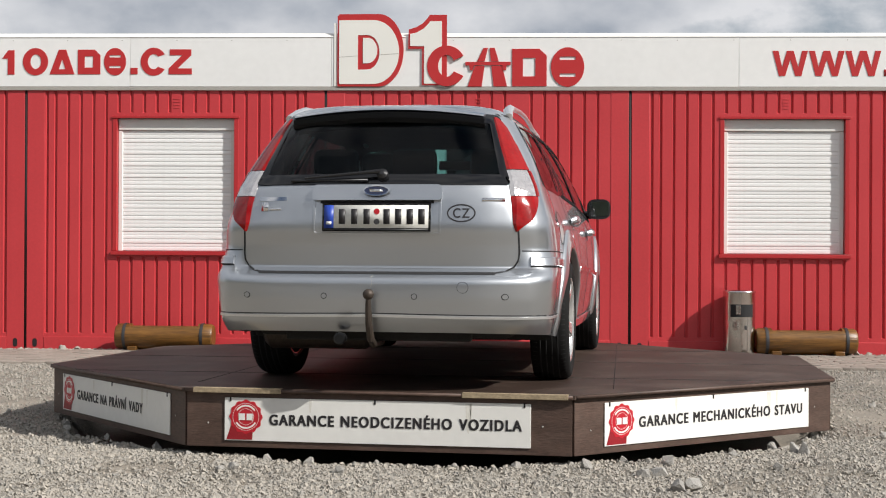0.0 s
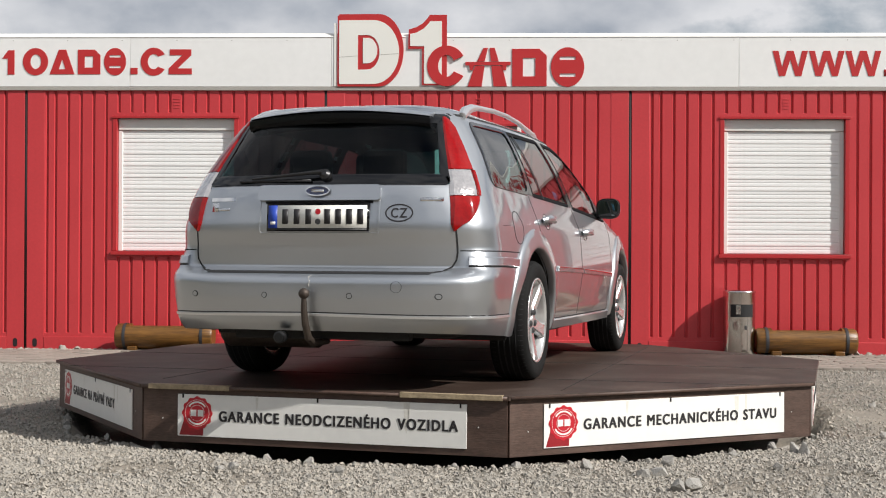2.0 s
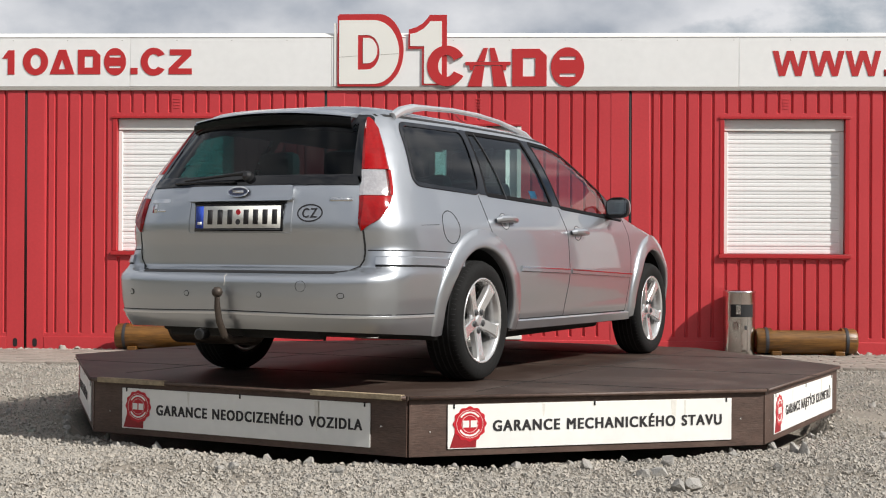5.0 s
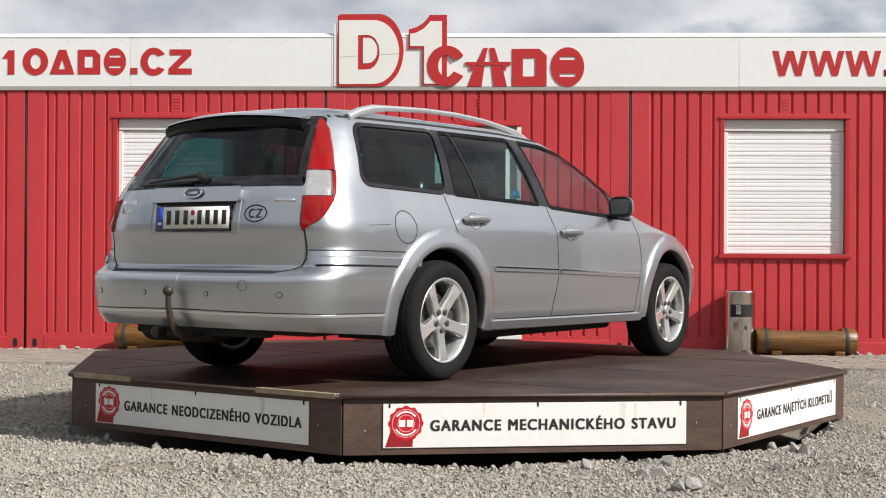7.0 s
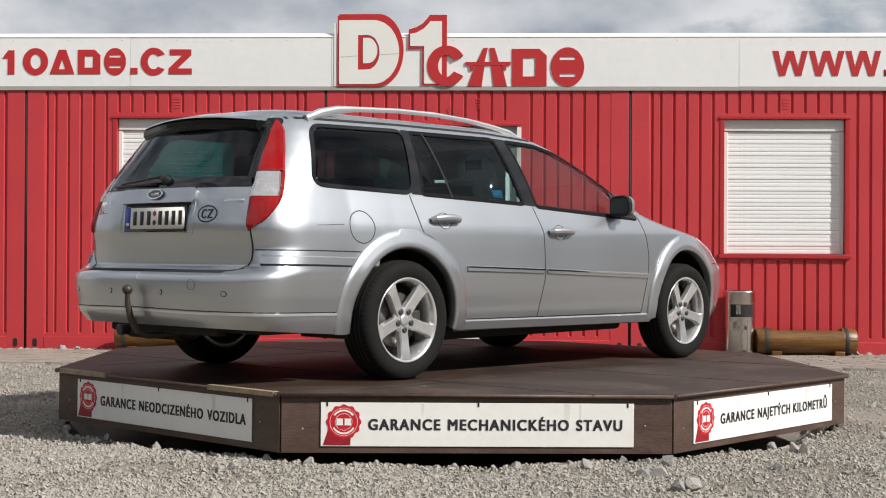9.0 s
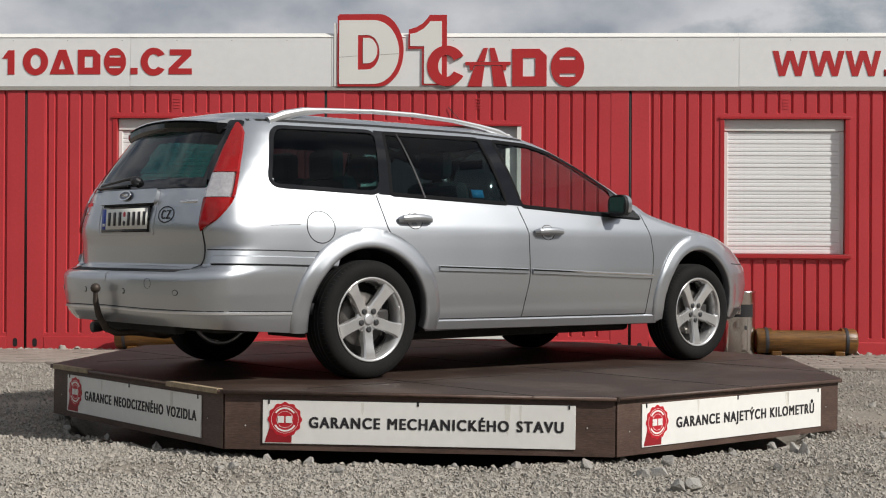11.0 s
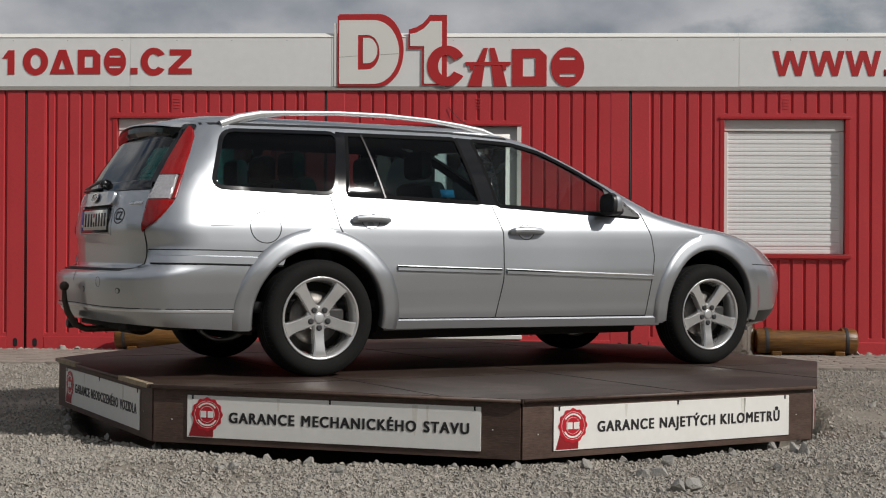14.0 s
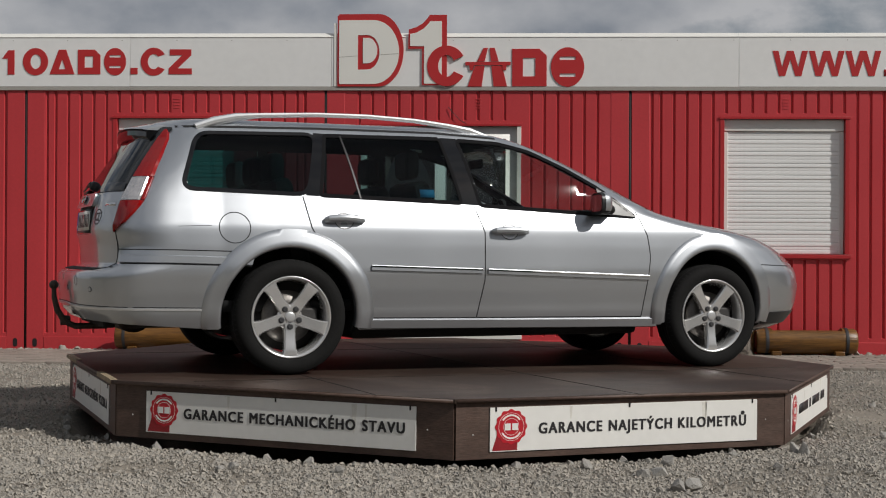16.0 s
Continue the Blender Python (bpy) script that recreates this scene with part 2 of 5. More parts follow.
def tube(points, radius, seg=10, radii=None):
    """A round bar along a line of points, with closed ends."""
    bm = bmesh.new()
    pts = [Vector(p) for p in points]
    rings = []
    for i, p in enumerate(pts):
        d = (pts[min(i + 1, len(pts) - 1)] - pts[max(i - 1, 0)]).normalized()
        a = d.cross(Vector((0.13, 0.21, 0.97))).normalized()
        b = d.cross(a)
        r = radii[i] if radii else radius
        rings.append([bm.verts.new(p + a * (r * math.cos(2 * math.pi * k / seg)) + b * (r * math.sin(2 * math.pi * k / seg))) for k in range(seg)])
    for a, b in zip(rings, rings[1:]):
        for k in range(seg):
            bm.faces.new((a[k], a[(k + 1) % seg], b[(k + 1) % seg], b[k]))
    bm.faces.new(rings[0][::-1])
    bm.faces.new(rings[-1])
    bmesh.ops.recalc_face_normals(bm, faces=bm.faces[:])
    return bm


def slab(bm, outline, depth, holes=(), m=None):
    """A flat plate from an outline in the x-z plane, facing -y, of that depth; holes are cut out of it."""
    loops = []
    edges = []
    for ring in (outline, *holes):
        vs = [bm.verts.new((x, 0, z)) for x, z in ring]
        es = [bm.edges.new((vs[i], vs[(i + 1) % len(vs)])) for i in range(len(vs))]
        loops.append(vs)
        edges += es
    fill = bmesh.ops.triangle_fill(bm, edges=edges, use_beauty=True, use_dissolve=False)
    faces = [g for g in fill["geom"] if isinstance(g, bmesh.types.BMFace)]
    ext = bmesh.ops.extrude_face_region(bm, geom=faces)
    back = [g for g in ext["geom"] if isinstance(g, bmesh.types.BMVert)]
    bmesh.ops.translate(bm, vec=(0, depth, 0), verts=back)
    allv = [v for ring in loops for v in ring] + back
    bmesh.ops.recalc_face_normals(bm, faces=list({f for v in allv for f in v.link_faces}))
    if m is not None:
        bmesh.ops.transform(bm, matrix=m, verts=allv)
    return bm


def arc(cx, cz, rx, rz, a0, a1, n=24):
    return [(cx + rx * math.cos(radians(a0 + (a1 - a0) * k / n)), cz + rz * math.sin(radians(a0 + (a1 - a0) * k / n))) for k in range(n + 1)]


def glyphs(text):
    """The flat mesh of a word in Blender's own font, its capitals one unit high, standing on the x axis."""
    cu = bpy.data.curves.new("writing", "FONT")
    cu.body, cu.size, cu.resolution_u, cu.space_character = text, 1.0, 4, 1.2
    ob = new("writing", cu)
    bpy.context.view_layer.update()
    me = bpy.data.meshes.new_from_object(ob.evaluated_get(bpy.context.evaluated_depsgraph_get()))
    bpy.data.objects.remove(ob)
    bpy.data.curves.remove(cu)
    return me


def extent(me):
    co = np.array([v.co[:] for v in me.vertices])
    return co.min(0), co.max(0)


CAPITAL = []


def writing(text, width, height, depth=0.002, bold=0.0, natural=0.0):
    """A word in the x-z plane, its middle at the origin, capitals of that height; width: how wide, or natural: metres to each unit of the font."""
    if not CAPITAL:
        lo, hi = extent(glyphs("E"))
        CAPITAL.append(hi[1] - lo[1])
    me = glyphs(text)
    lo, hi = extent(me)
    kx = natural or width / (hi[0] - lo[0])
    kz = height / CAPITAL[0]
    if text == ".":
        kz = height / (hi[1] - lo[1])
    bm = bmesh.new()
    bm.from_mesh(me)
    bpy.data.meshes.remove(me)
    for v in bm.verts:
        v.co = ((v.co.x - (lo[0] + hi[0]) / 2) * kx, 0, v.co.y * kz - height / 2)
    ext = bmesh.ops.extrude_face_region(bm, geom=bm.faces[:])
    bmesh.ops.translate(bm, vec=(0, depth, 0), verts=[g for g in ext["geom"] if isinstance(g, bmesh.types.BMVert)])
    bmesh.ops.recalc_face_normals(bm, faces=bm.faces[:])
    if bold:
        # heavier strokes: the letters again, a little to each side
        first = bm.verts[:] + bm.edges[:] + bm.faces[:]
        for k, (dx, dz) in enumerate(((1, 0.5), (-1, -0.5), (1, -0.5), (-1, 0.5))):
            again = bmesh.ops.duplicate(bm, geom=first)
            bmesh.ops.translate(bm, vec=(dx * bold * height, -0.00012 * (k + 1), dz * bold * height), verts=[g for g in again["geom"] if isinstance(g, bmesh.types.BMVert)])
    return bm


def words_of(text, width):
    """The words of a line with the middle and the scale of each, for a line of that width."""
    sizes = []
    for w in text.split():
        me = glyphs(w)
        lo, hi = extent(me)
        bpy.data.meshes.remove(me)
        sizes.append((w, hi[0] - lo[0]))
    space = 0.62
    k = width / (sum(q for _, q in sizes) + space * (len(sizes) - 1))
    x, out = 0.0, []
    for w, q in sizes:
        out.append((w, (x + q / 2) * k, k))
        x += q + space
    return out


def rounded(ring, r=0.03, n=5):
    """The ring with its corners rounded."""
    out = []
    for i, p in enumerate(ring):
        p = Vector(p)
        a, b = Vector(ring[i - 1]) - p, Vector(ring[(i + 1) % len(ring)]) - p
        d = min(r, a.length * 0.45, b.length * 0.45)
        a, b = p + a.normalized() * d, p + b.normalized() * d
        for k in range(n + 1):
            t = k / n
            out.append(tuple((a * (1 - t) ** 2 + p * 2 * t * (1 - t) + b * t * t)))
    return out


def shrunk(ring, d):
    """The ring moved inwards by d."""
    area = sum(a[0] * b[1] - b[0] * a[1] for a, b in zip(ring, ring[1:] + ring[:1]))
    s = 1 if area > 0 else -1
    out = []
    for i, p in enumerate(ring):
        e = Vector(ring[(i + 1) % len(ring)]) - Vector(ring[i - 1])
        e = e.normalized() if e.length > 1e-9 else Vector((1, 0))
        out.append((p[0] - e.y * d * s, p[1] + e.x * d * s))
    return out


# ---------------------------------------------------------------- ground
def hollow(x, y):
    """The ragged edge of the dug-out hollow under the turntable, as a distance from its middle."""
    a = math.atan2(y, x)
    return 2.37 + 0.035 * math.sin(7 * a + 0.6) + 0.03 * math.sin(17 * a + 2.0) + 0.02 * math.sin(41 * a)


def build_ground():
    bm = bmesh.new()
    xs = sorted({*np.linspace(-6, 6, 121).round(3).tolist(), -3000, -300, -60, -20, -10, 10, 20, 60, 300, 3000})
    ys = sorted({*np.linspace(-6, 5.4, 115).round(3).tolist(), -3000, -300, -60, -20, -10, 10, 20, 60, 300, 3000})
    grid = [[bm.verts.new((x, y, 0.012 * noise.noise((x * 1.3, y * 1.3, 0)) - 0.15 * min(1.0, max(0.0, (hollow(x, y) - math.hypot(x, y)) / 0.12)) if abs(x) < 5.5 and -5.5 < y < 3 else 0)) for x in xs] for y in ys]
    for j in range(len(ys) - 1):
        for i in range(len(xs) - 1):
            bm.faces.new((grid[j][i], grid[j][i + 1], grid[j + 1][i + 1], grid[j + 1][i]))
    tagged(part("ground", bm, M_GRAVEL), "light grey crushed limestone gravel lot", "ground", kind="structure")


build_ground()


def build_backdrop():
    """A dark band added out of view behind the camera, far off, to darken reflections."""
    bm = bmesh.new()
    rows = []
    for k in range(121):
        a = radians(165 + 220 * k / 120)
        h = 6.8 + 1.8 * noise.noise((k * 0.21, 0, 0)) + 0.7 * noise.noise((k * 0.9, 3, 0))
        rows.append([bm.verts.new((r * math.cos(a), r * math.sin(a), z)) for r, z in ((32, 0), (32.5, h * 0.7), (33.5, h), (35, h * 0.8), (36, 0))])
    for p, q in zip(rows, rows[1:]):
        for i in range(4):
            bm.faces.new((p[i], p[i + 1], q[i + 1], q[i]))
    bmesh.ops.recalc_face_normals(bm, faces=bm.faces[:])
    tagged(part("backdrop", bm, M_DARK_BAND), "unseen dark green band added round the lot to darken reflections", "backdrop", kind="structure")


build_backdrop()

# ---------------------------------------------------------------- building: a row of red site cabins
WALL = pose(0, 4.88, 0, 0, 0, -2.2)
CABIN = 3.007
JOINT = -4.219


def corrugated(x0, x1, z0, z1, grooves):
    """A steel sheet with upright grooves, their upper and lower ends closed."""
    bm = bmesh.new()
    half, deep, taper = 0.017, 0.018, 0.035
    cuts = [x for x in grooves if x0 + 0.018 < x < x1 - 0.018]
    prev = x0
    def quad(a, b, c, d):
        bm.faces.new([bm.verts.new(p) for p in (a, b, c, d)])
    for c in cuts + [None]:
        right = x1 if c is None else c - half
        quad((prev, 0, z0), (right, 0, z0), (right, 0, z1), (prev, 0, z1))
        if c is None:
            break
        a, b, i, j = c - half, c + half, c - half * 0.35, c + half * 0.35
        lo, hi = z0 + taper, z1 - taper
        quad((a, 0, lo), (i, deep, lo + 0.012), (i, deep, hi - 0.012), (a, 0, hi))
        quad((i, deep, lo + 0.012), (j, deep, lo + 0.012), (j, deep, hi - 0.012), (i, deep, hi - 0.012))
        quad((j, deep, lo + 0.012), (b, 0, lo), (b, 0, hi), (j, deep, hi - 0.012))
        quad((a, 0, lo), (b, 0, lo), (j, deep, lo + 0.012), (i, deep, lo + 0.012))
        quad((i, deep, hi - 0.012), (j, deep, hi - 0.012), (b, 0, hi), (a, 0, hi))
        quad((a, 0, z0), (b, 0, z0), (b, 0, lo), (a, 0, lo))
        quad((a, 0, hi), (b, 0, hi), (b, 0, z1), (a, 0, z1))
        prev = b
    bmesh.ops.remove_doubles(bm, verts=bm.verts[:], dist=0.0002)
    return bm


def slot(bm, x, z, w, h, y):
    """An upright rounded hole's dark face."""
    ring = arc(x, z + h / 2 - w / 2, w / 2, w / 2, 0, 180, 8) + arc(x, z - h / 2 + w / 2, w / 2, w / 2, 180, 360, 8)
    slab(bm, ring, 0.004, m=Matrix.Translation((0, y, 0)))


def build_cabin(index, opening):
    x0 = JOINT + CABIN * index + 0.014
    x1 = x0 + CABIN - 0.028
    state = {"window": "with a closed white roller shutter", "door": "with a white glazed door", "": "with plain walls"}[opening]
    cabin = thing("site_cabin", WALL, f"red corrugated steel cabin {state}", "cabin", "row of site cabins")
    post, sill, top = 0.175, 0.135, 2.72
    for a, b in ((x0, x0 + post), (x1 - post, x1)):
        part("corner_post", boxed(a, b, -0.004, 0.15, 0.0, top, 0.003), M_RED, cabin)
    part("bottom_beam", boxed(x0 + post, x1 - post, -0.009, 0.15, 0.0, sill, 0.004), M_RED, cabin)
    for x in (x0 + 0.085, x1 - 0.085):
        hole = bmesh.new()
        slot(hole, x, 0.075, 0.045, 0.085, -0.0068)
        part("lifting_slot", hole, M_BLACK_GAP, cabin, "dark oval lifting hole")
    a, b = x0 + post, x1 - post
    joint = x0 - 0.014
    if opening == "door":
        grooves = [joint + 2.817 - 0.1307 * k for k in range(19, -1, -1)]
    else:
        grooves = [joint + 0.213] + [joint + 0.299 + 0.1275 * k for k in range(20)] + [joint + 2.798]
    if opening == "window":
        wx0, wx1, wz0, wz1 = x0 + 0.885, x0 + 2.10, 0.975, 2.335
    elif opening == "door":
        wx0, wx1, wz0, wz1 = x0 + 0.36, x0 + 1.90, 0.165, 2.262
    if opening:
        part("wall_sheet", corrugated(a, wx0, sill, 2.66, grooves), M_RED, cabin)
        part("wall_sheet", corrugated(wx1, b, sill, 2.66, grooves), M_RED, cabin)
        part("wall_sheet", corrugated(wx0, wx1, wz1, 2.66, grooves), M_RED, cabin)
        if wz0 - sill > 0.1:
            part("wall_sheet", corrugated(wx0, wx1, sill, wz0, grooves), M_RED, cabin)
        bm = bmesh.new()
        box(bm, wx0 - 0.03, wx1 + 0.03, -0.016, 0.0, wz1 - 0.018, wz1 + 0.006, 0.003)
        part("lintel_trim", bm, M_RED_TRIM, cabin)
        for xa, xb in ((wx0 - 0.022, wx0 + 0.02), (wx1 - 0.02, wx1 + 0.022)):
            part("jamb_trim", boxed(xa, xb, -0.008, 0.11, wz0 + 0.02, wz1 - 0.018, 0.003), M_SIGN_WHITE if opening == "door" else M_RED_TRIM, cabin)
        part("sill_trim", boxed(wx0 - 0.035, wx1 + 0.035, -0.034, 0.11, wz0 - 0.022, wz0 + 0.018, 0.005), M_SIGN_WHITE if opening == "door" else M_RED_TRIM, cabin)
    else:
        part("wall_sheet", corrugated(a, b, sill, 2.66, grooves), M_RED, cabin)
    part("body", boxed(x0 + 0.03, x1 - 0.03, 0.16, 6.0, 0.02, 2.68), M_RED_TRIM, cabin, "red cabin walls and roof behind the front")
    for z in (2.42, 2.45, 2.48, 2.51):
        xc = x0 + 1.50
        part("vent_louvre", boxed(xc - 0.032, xc + 0.032, -0.004, 0.004, z - 0.005, z + 0.006, 0.002), M_RED, cabin)
    if opening == "window":
        win = part("window", boxed(wx0 + 0.02, wx1 - 0.02, 0.10, 0.15, wz0 + 0.01, wz1 - 0.01), M_PLASTIC_WHITE, cabin, "white plastic window behind a closed shutter")
        part("shutter_box", boxed(wx0 + 0.022, wx1 - 0.022, 0.040, 0.10, wz1 - 0.135, wz1 - 0.02, 0.008), M_PLASTIC_WHITE, win)
        for xa, xb in ((wx0 + 0.022, wx0 + 0.062), (wx1 - 0.062, wx1 - 0.022)):
            part("shutter_guide", boxed(xa, xb, 0.048, 0.10, wz0 + 0.02, wz1 - 0.137, 0.004), M_PLASTIC_WHITE, win)
        z, k = wz0 + 0.022, 0
        pitch = (wz1 - 0.14 - z) / 31
        prof = [(0.0614, 0.0), (0.0602, 0.07), (0.0597, 0.35), (0.0596, 0.55), (0.0598, 0.80), (0.0603, 0.95), (0.0616, 1.0)]
        me = None
        for k in range(31):
            if me is None:
                bm = bmesh.new()
                rows = [[bm.verts.new((x, y, f * pitch)) for x in (wx0 + 0.06, wx1 - 0.06)] for y, f in prof]
                for r, s in zip(rows, rows[1:]):
                    bm.faces.new((r[0], r[1], s[1], s[0]))
                rim = [bm.verts.new((x, 0.098, f)) for x, f in ((wx0 + 0.06, 0), (wx1 - 0.06, 0))]
                bm.faces.new((rim[0], rim[1], rows[0][1], rows[0][0]))
                me = mesh_of(bm, "shutter_slat", True, 50)
                me.materials.append(M_SHUTTER)
            part("shutter_slat", me, M_SHUTTER, win, at=pose(0.0015 * math.sin(k * 2.1), 0.0030 * math.sin(k * 2.2), z + k * pitch, 1.2 * math.sin(k * 2.2 + 0.6)))
    if opening == "door":
        door = part("glazed_door", boxed(wx0 + 0.02, wx1 - 0.02, 0.03, 0.09, wz0 + 0.01, wz1 - 0.018), M_PLASTIC_WHITE, cabin, "white glazed double door")
        for xa in (wx0 + 0.13, (wx0 + wx1) / 2 + 0.06):
            part("door_pane", boxed(xa, xa + (wx1 - wx0) / 2 - 0.19, 0.022, 0.03, wz0 + 0.34, wz1 - 0.14), M_GLOSS_BLACK, door)
            part("door_panel", boxed(xa, xa + (wx1 - wx0) / 2 - 0.19, 0.020, 0.03, wz0 + 0.08, wz0 + 0.28, 0.004), M_SIGN_WHITE, door)
    return cabin


for i, what in enumerate(("window", "window", "door", "window", "window")):
    build_cabin(i - 1, what if i - 1 >= 0 else "")
for i in range(-1, 5):
    x = JOINT + CABIN * i
    ob = part("joint_strip", boxed(x - 0.0135, x + 0.0135, 0.001, 0.16, 0.03, 2.66), M_BLACK_GAP, at=WALL)
    tagged(ob, "black sealing strip between two red cabins", "sealing strip", "joint strips between the cabins")


def build_fascia():
    f = thing("fascia", WALL, "long white sheet-metal fascia with red lettering along the cabin roofs", "fascia")
    joints = [-8.5, -3.17, -1.158, 2.85, 9.0]
    for a, b in zip(joints, joints[1:]):
        part("fascia_sheet", boxed(a + 0.0015, b - 0.0015, -0.018, 0.02, 2.632, 3.125, 0.002), M_FASCIA, f)
        bm = bmesh.new()
        vs = [bm.verts.new(p) for p in ((a + .001, -0.024, 3.122), (b - .001, -0.024, 3.122), (b - .001, 0.026, 3.166), (a + .001, 0.026, 3.166), (a + .001, 0.16, 3.175), (b - .001, 0.16, 3.175), (a + .001, 0.16, 3.12), (b - .001, 0.16, 3.12))]
        for ids in ((0, 1, 2, 3), (3, 2, 5, 4), (4, 5, 7, 6), (6, 7, 1, 0), (0, 3, 4, 6), (1, 7, 5, 2)):
            bm.faces.new([vs[k] for k in ids])
        bmesh.ops.recalc_face_normals(bm, faces=bm.faces[:])
        part("cap_flashing", bm, M_SIGN_WHITE, f, smooth=False)
        part("drip_trim", boxed(a + 0.001, b - 0.001, -0.021, 0.02, 2.594, 2.630, 0.002), M_TRIM_GREY, f, "grey drip trim")
    for x in np.arange(-8.2, 8.6, 0.55):
        part("rivet", rivet_mesh(), M_TRIM_GREY, f, at=pose(float(x), -0.0175, 3.09))
    return f


RIVET = []


def rivet_mesh():
    if not RIVET:
        bm = bmesh.new()
        lathe(bm, [(0.005, 0), (0.004, 0.002), (0.0, 0.003)], 8, pose(0, 0, 0, 90, 0, 0))
        me = mesh_of(bm, "rivet")
        me.materials.append(M_TRIM_GREY)
        RIVET.append(me)
    return RIVET[0]


build_fascia()


# ---------------------------------------------------------------- sign on the fascia
def sx(a):
    return -1.095 + (a - 595) / 180.1


def sz(a, b):
    return 3.335 - (b - 26 - (a - 595) * 0.004) / 180.1


def sheet(points):
    return [(sx(a), sz(a, b)) for a, b in points]


def bow(cx, cy, rx, ry, a0, a1, n=24):
    return [(cx + rx * math.cos(radians(a0 + (a1 - a0) * k / n)), cy - ry * math.sin(radians(a0 + (a1 - a0) * k / n))) for k in range(n + 1)]


def build_sign():
    sign = thing("roof_sign", WALL, "large red and white cut-out emblem sign on the fascia", "sign")

    def plate(name, points, mat, y, depth, holes=(), label=""):
        part(name, slab(bmesh.new(), sheet(points), depth, [sheet(h) for h in holes]), mat, sign, label, at=pose(0, y, 0), smooth=False)

    plate("emblem_back", [(595, 152.5), (595, 28), (599, 24)] + bow(668, 88.5, 45, 64.5, 90, -90, 32), M_LETTER_RED, -0.032, 0.012, label="red rounded emblem panel")
    plate("emblem_face", [(598, 148.5), (598, 35)] + bow(659, 91.7, 46, 56.8, 90, -90, 32), M_SIGN_WHITE, -0.036, 0.006, [[(631.5, 123), (631.5, 61.5)] + bow(648, 92, 22, 30.8, 90, -90, 20)], "white rounded emblem face")
    plate("emblem_core", [(640.5, 112), (640.5, 66.5)] + bow(649, 89, 17, 22.6, 90, -90, 20), M_SIGN_WHITE, -0.0365, 0.006)
    plate("emblem_seam", [(598, 101), (631, 99), (631, 98.3), (598, 100.3)], M_TRIM_GREY, -0.0372, 0.001)
    plate("emblem_seam", [(668, 97.2), (704, 95.2), (704, 94.5), (668, 96.5)], M_TRIM_GREY, -0.0372, 0.001)
    outer = [(746, 151), (746, 86), (721, 86), (722, 52)] + [(735, 48), (747, 41), (755, 32), (759, 26), (790, 26), (790, 151)]
    plate("emblem_back", outer, M_LETTER_RED, -0.032, 0.012)
    inner = [(749.5, 148.5), (749.5, 81.5), (724.5, 81.5), (724.5, 60)] + [(737, 57), (749, 50), (757, 42), (760, 37.5), (781, 37.5), (781, 148.5)]
    plate("emblem_face", inner, M_SIGN_WHITE, -0.036, 0.006)
    plate("emblem_ring", bow(789.5, 117, 34.5, 36, 30, 330, 40) + bow(789.5, 117, 15, 19.5, 330, 30, 30), M_LETTER_RED, -0.041, 0.022, label="open red ring")
    for pts in ([(855, 85), (863, 85), (857, 109), (844, 109)], [(866, 85), (875, 85), (882, 109), (868, 109)], [(840, 117), (857, 117), (852, 153.5), (827, 153.5)], [(869, 117), (888, 117), (897, 153.5), (873, 153.5)]):
        plate("road_strip", pts, M_LETTER_RED, -0.026, 0.008, label="red road pictogram strip")
    plate("bridge_bar", [(823, 110), (903, 110), (903, 116), (896, 116), (895, 125), (890, 125), (888, 116), (838, 116), (836, 125), (831, 125), (830, 116), (823, 116)], M_LETTER_RED, -0.030, 0.008, label="red bridge pictogram bar")
    # two plain blocks with cut-outs
    plate("sign_block", [(906, 153.5), (906, 87), (954, 87), (967, 99), (967, 153.5)], M_LETTER_RED, -0.026, 0.008, [[(925, 136), (925, 103), (947, 103), (947, 136)]], "red sign block with cut-outs")
    plate("sign_block", bow(1004, 119.5, 29.5, 35, 0, 360, 36)[:-1], M_LETTER_RED, -0.026, 0.008, [[(990, 107), (990, 101), (1018, 101), (1018, 107)], [(990, 137), (990, 131), (1018, 131), (1018, 137)]], "red sign block with cut-outs")
    for x in (sx(612), sx(690)):
        part("sign_stay", boxed(x - 0.012, x + 0.012, -0.02, 0.04, 3.12, 3.30), M_TRIM_GREY, sign)
    part("emblem_edge", boxed(sx(588.5), sx(593.5), -0.024, -0.018, sz(590, 152), sz(590, 40), 0.002), M_SIGN_WHITE, sign)


build_sign()


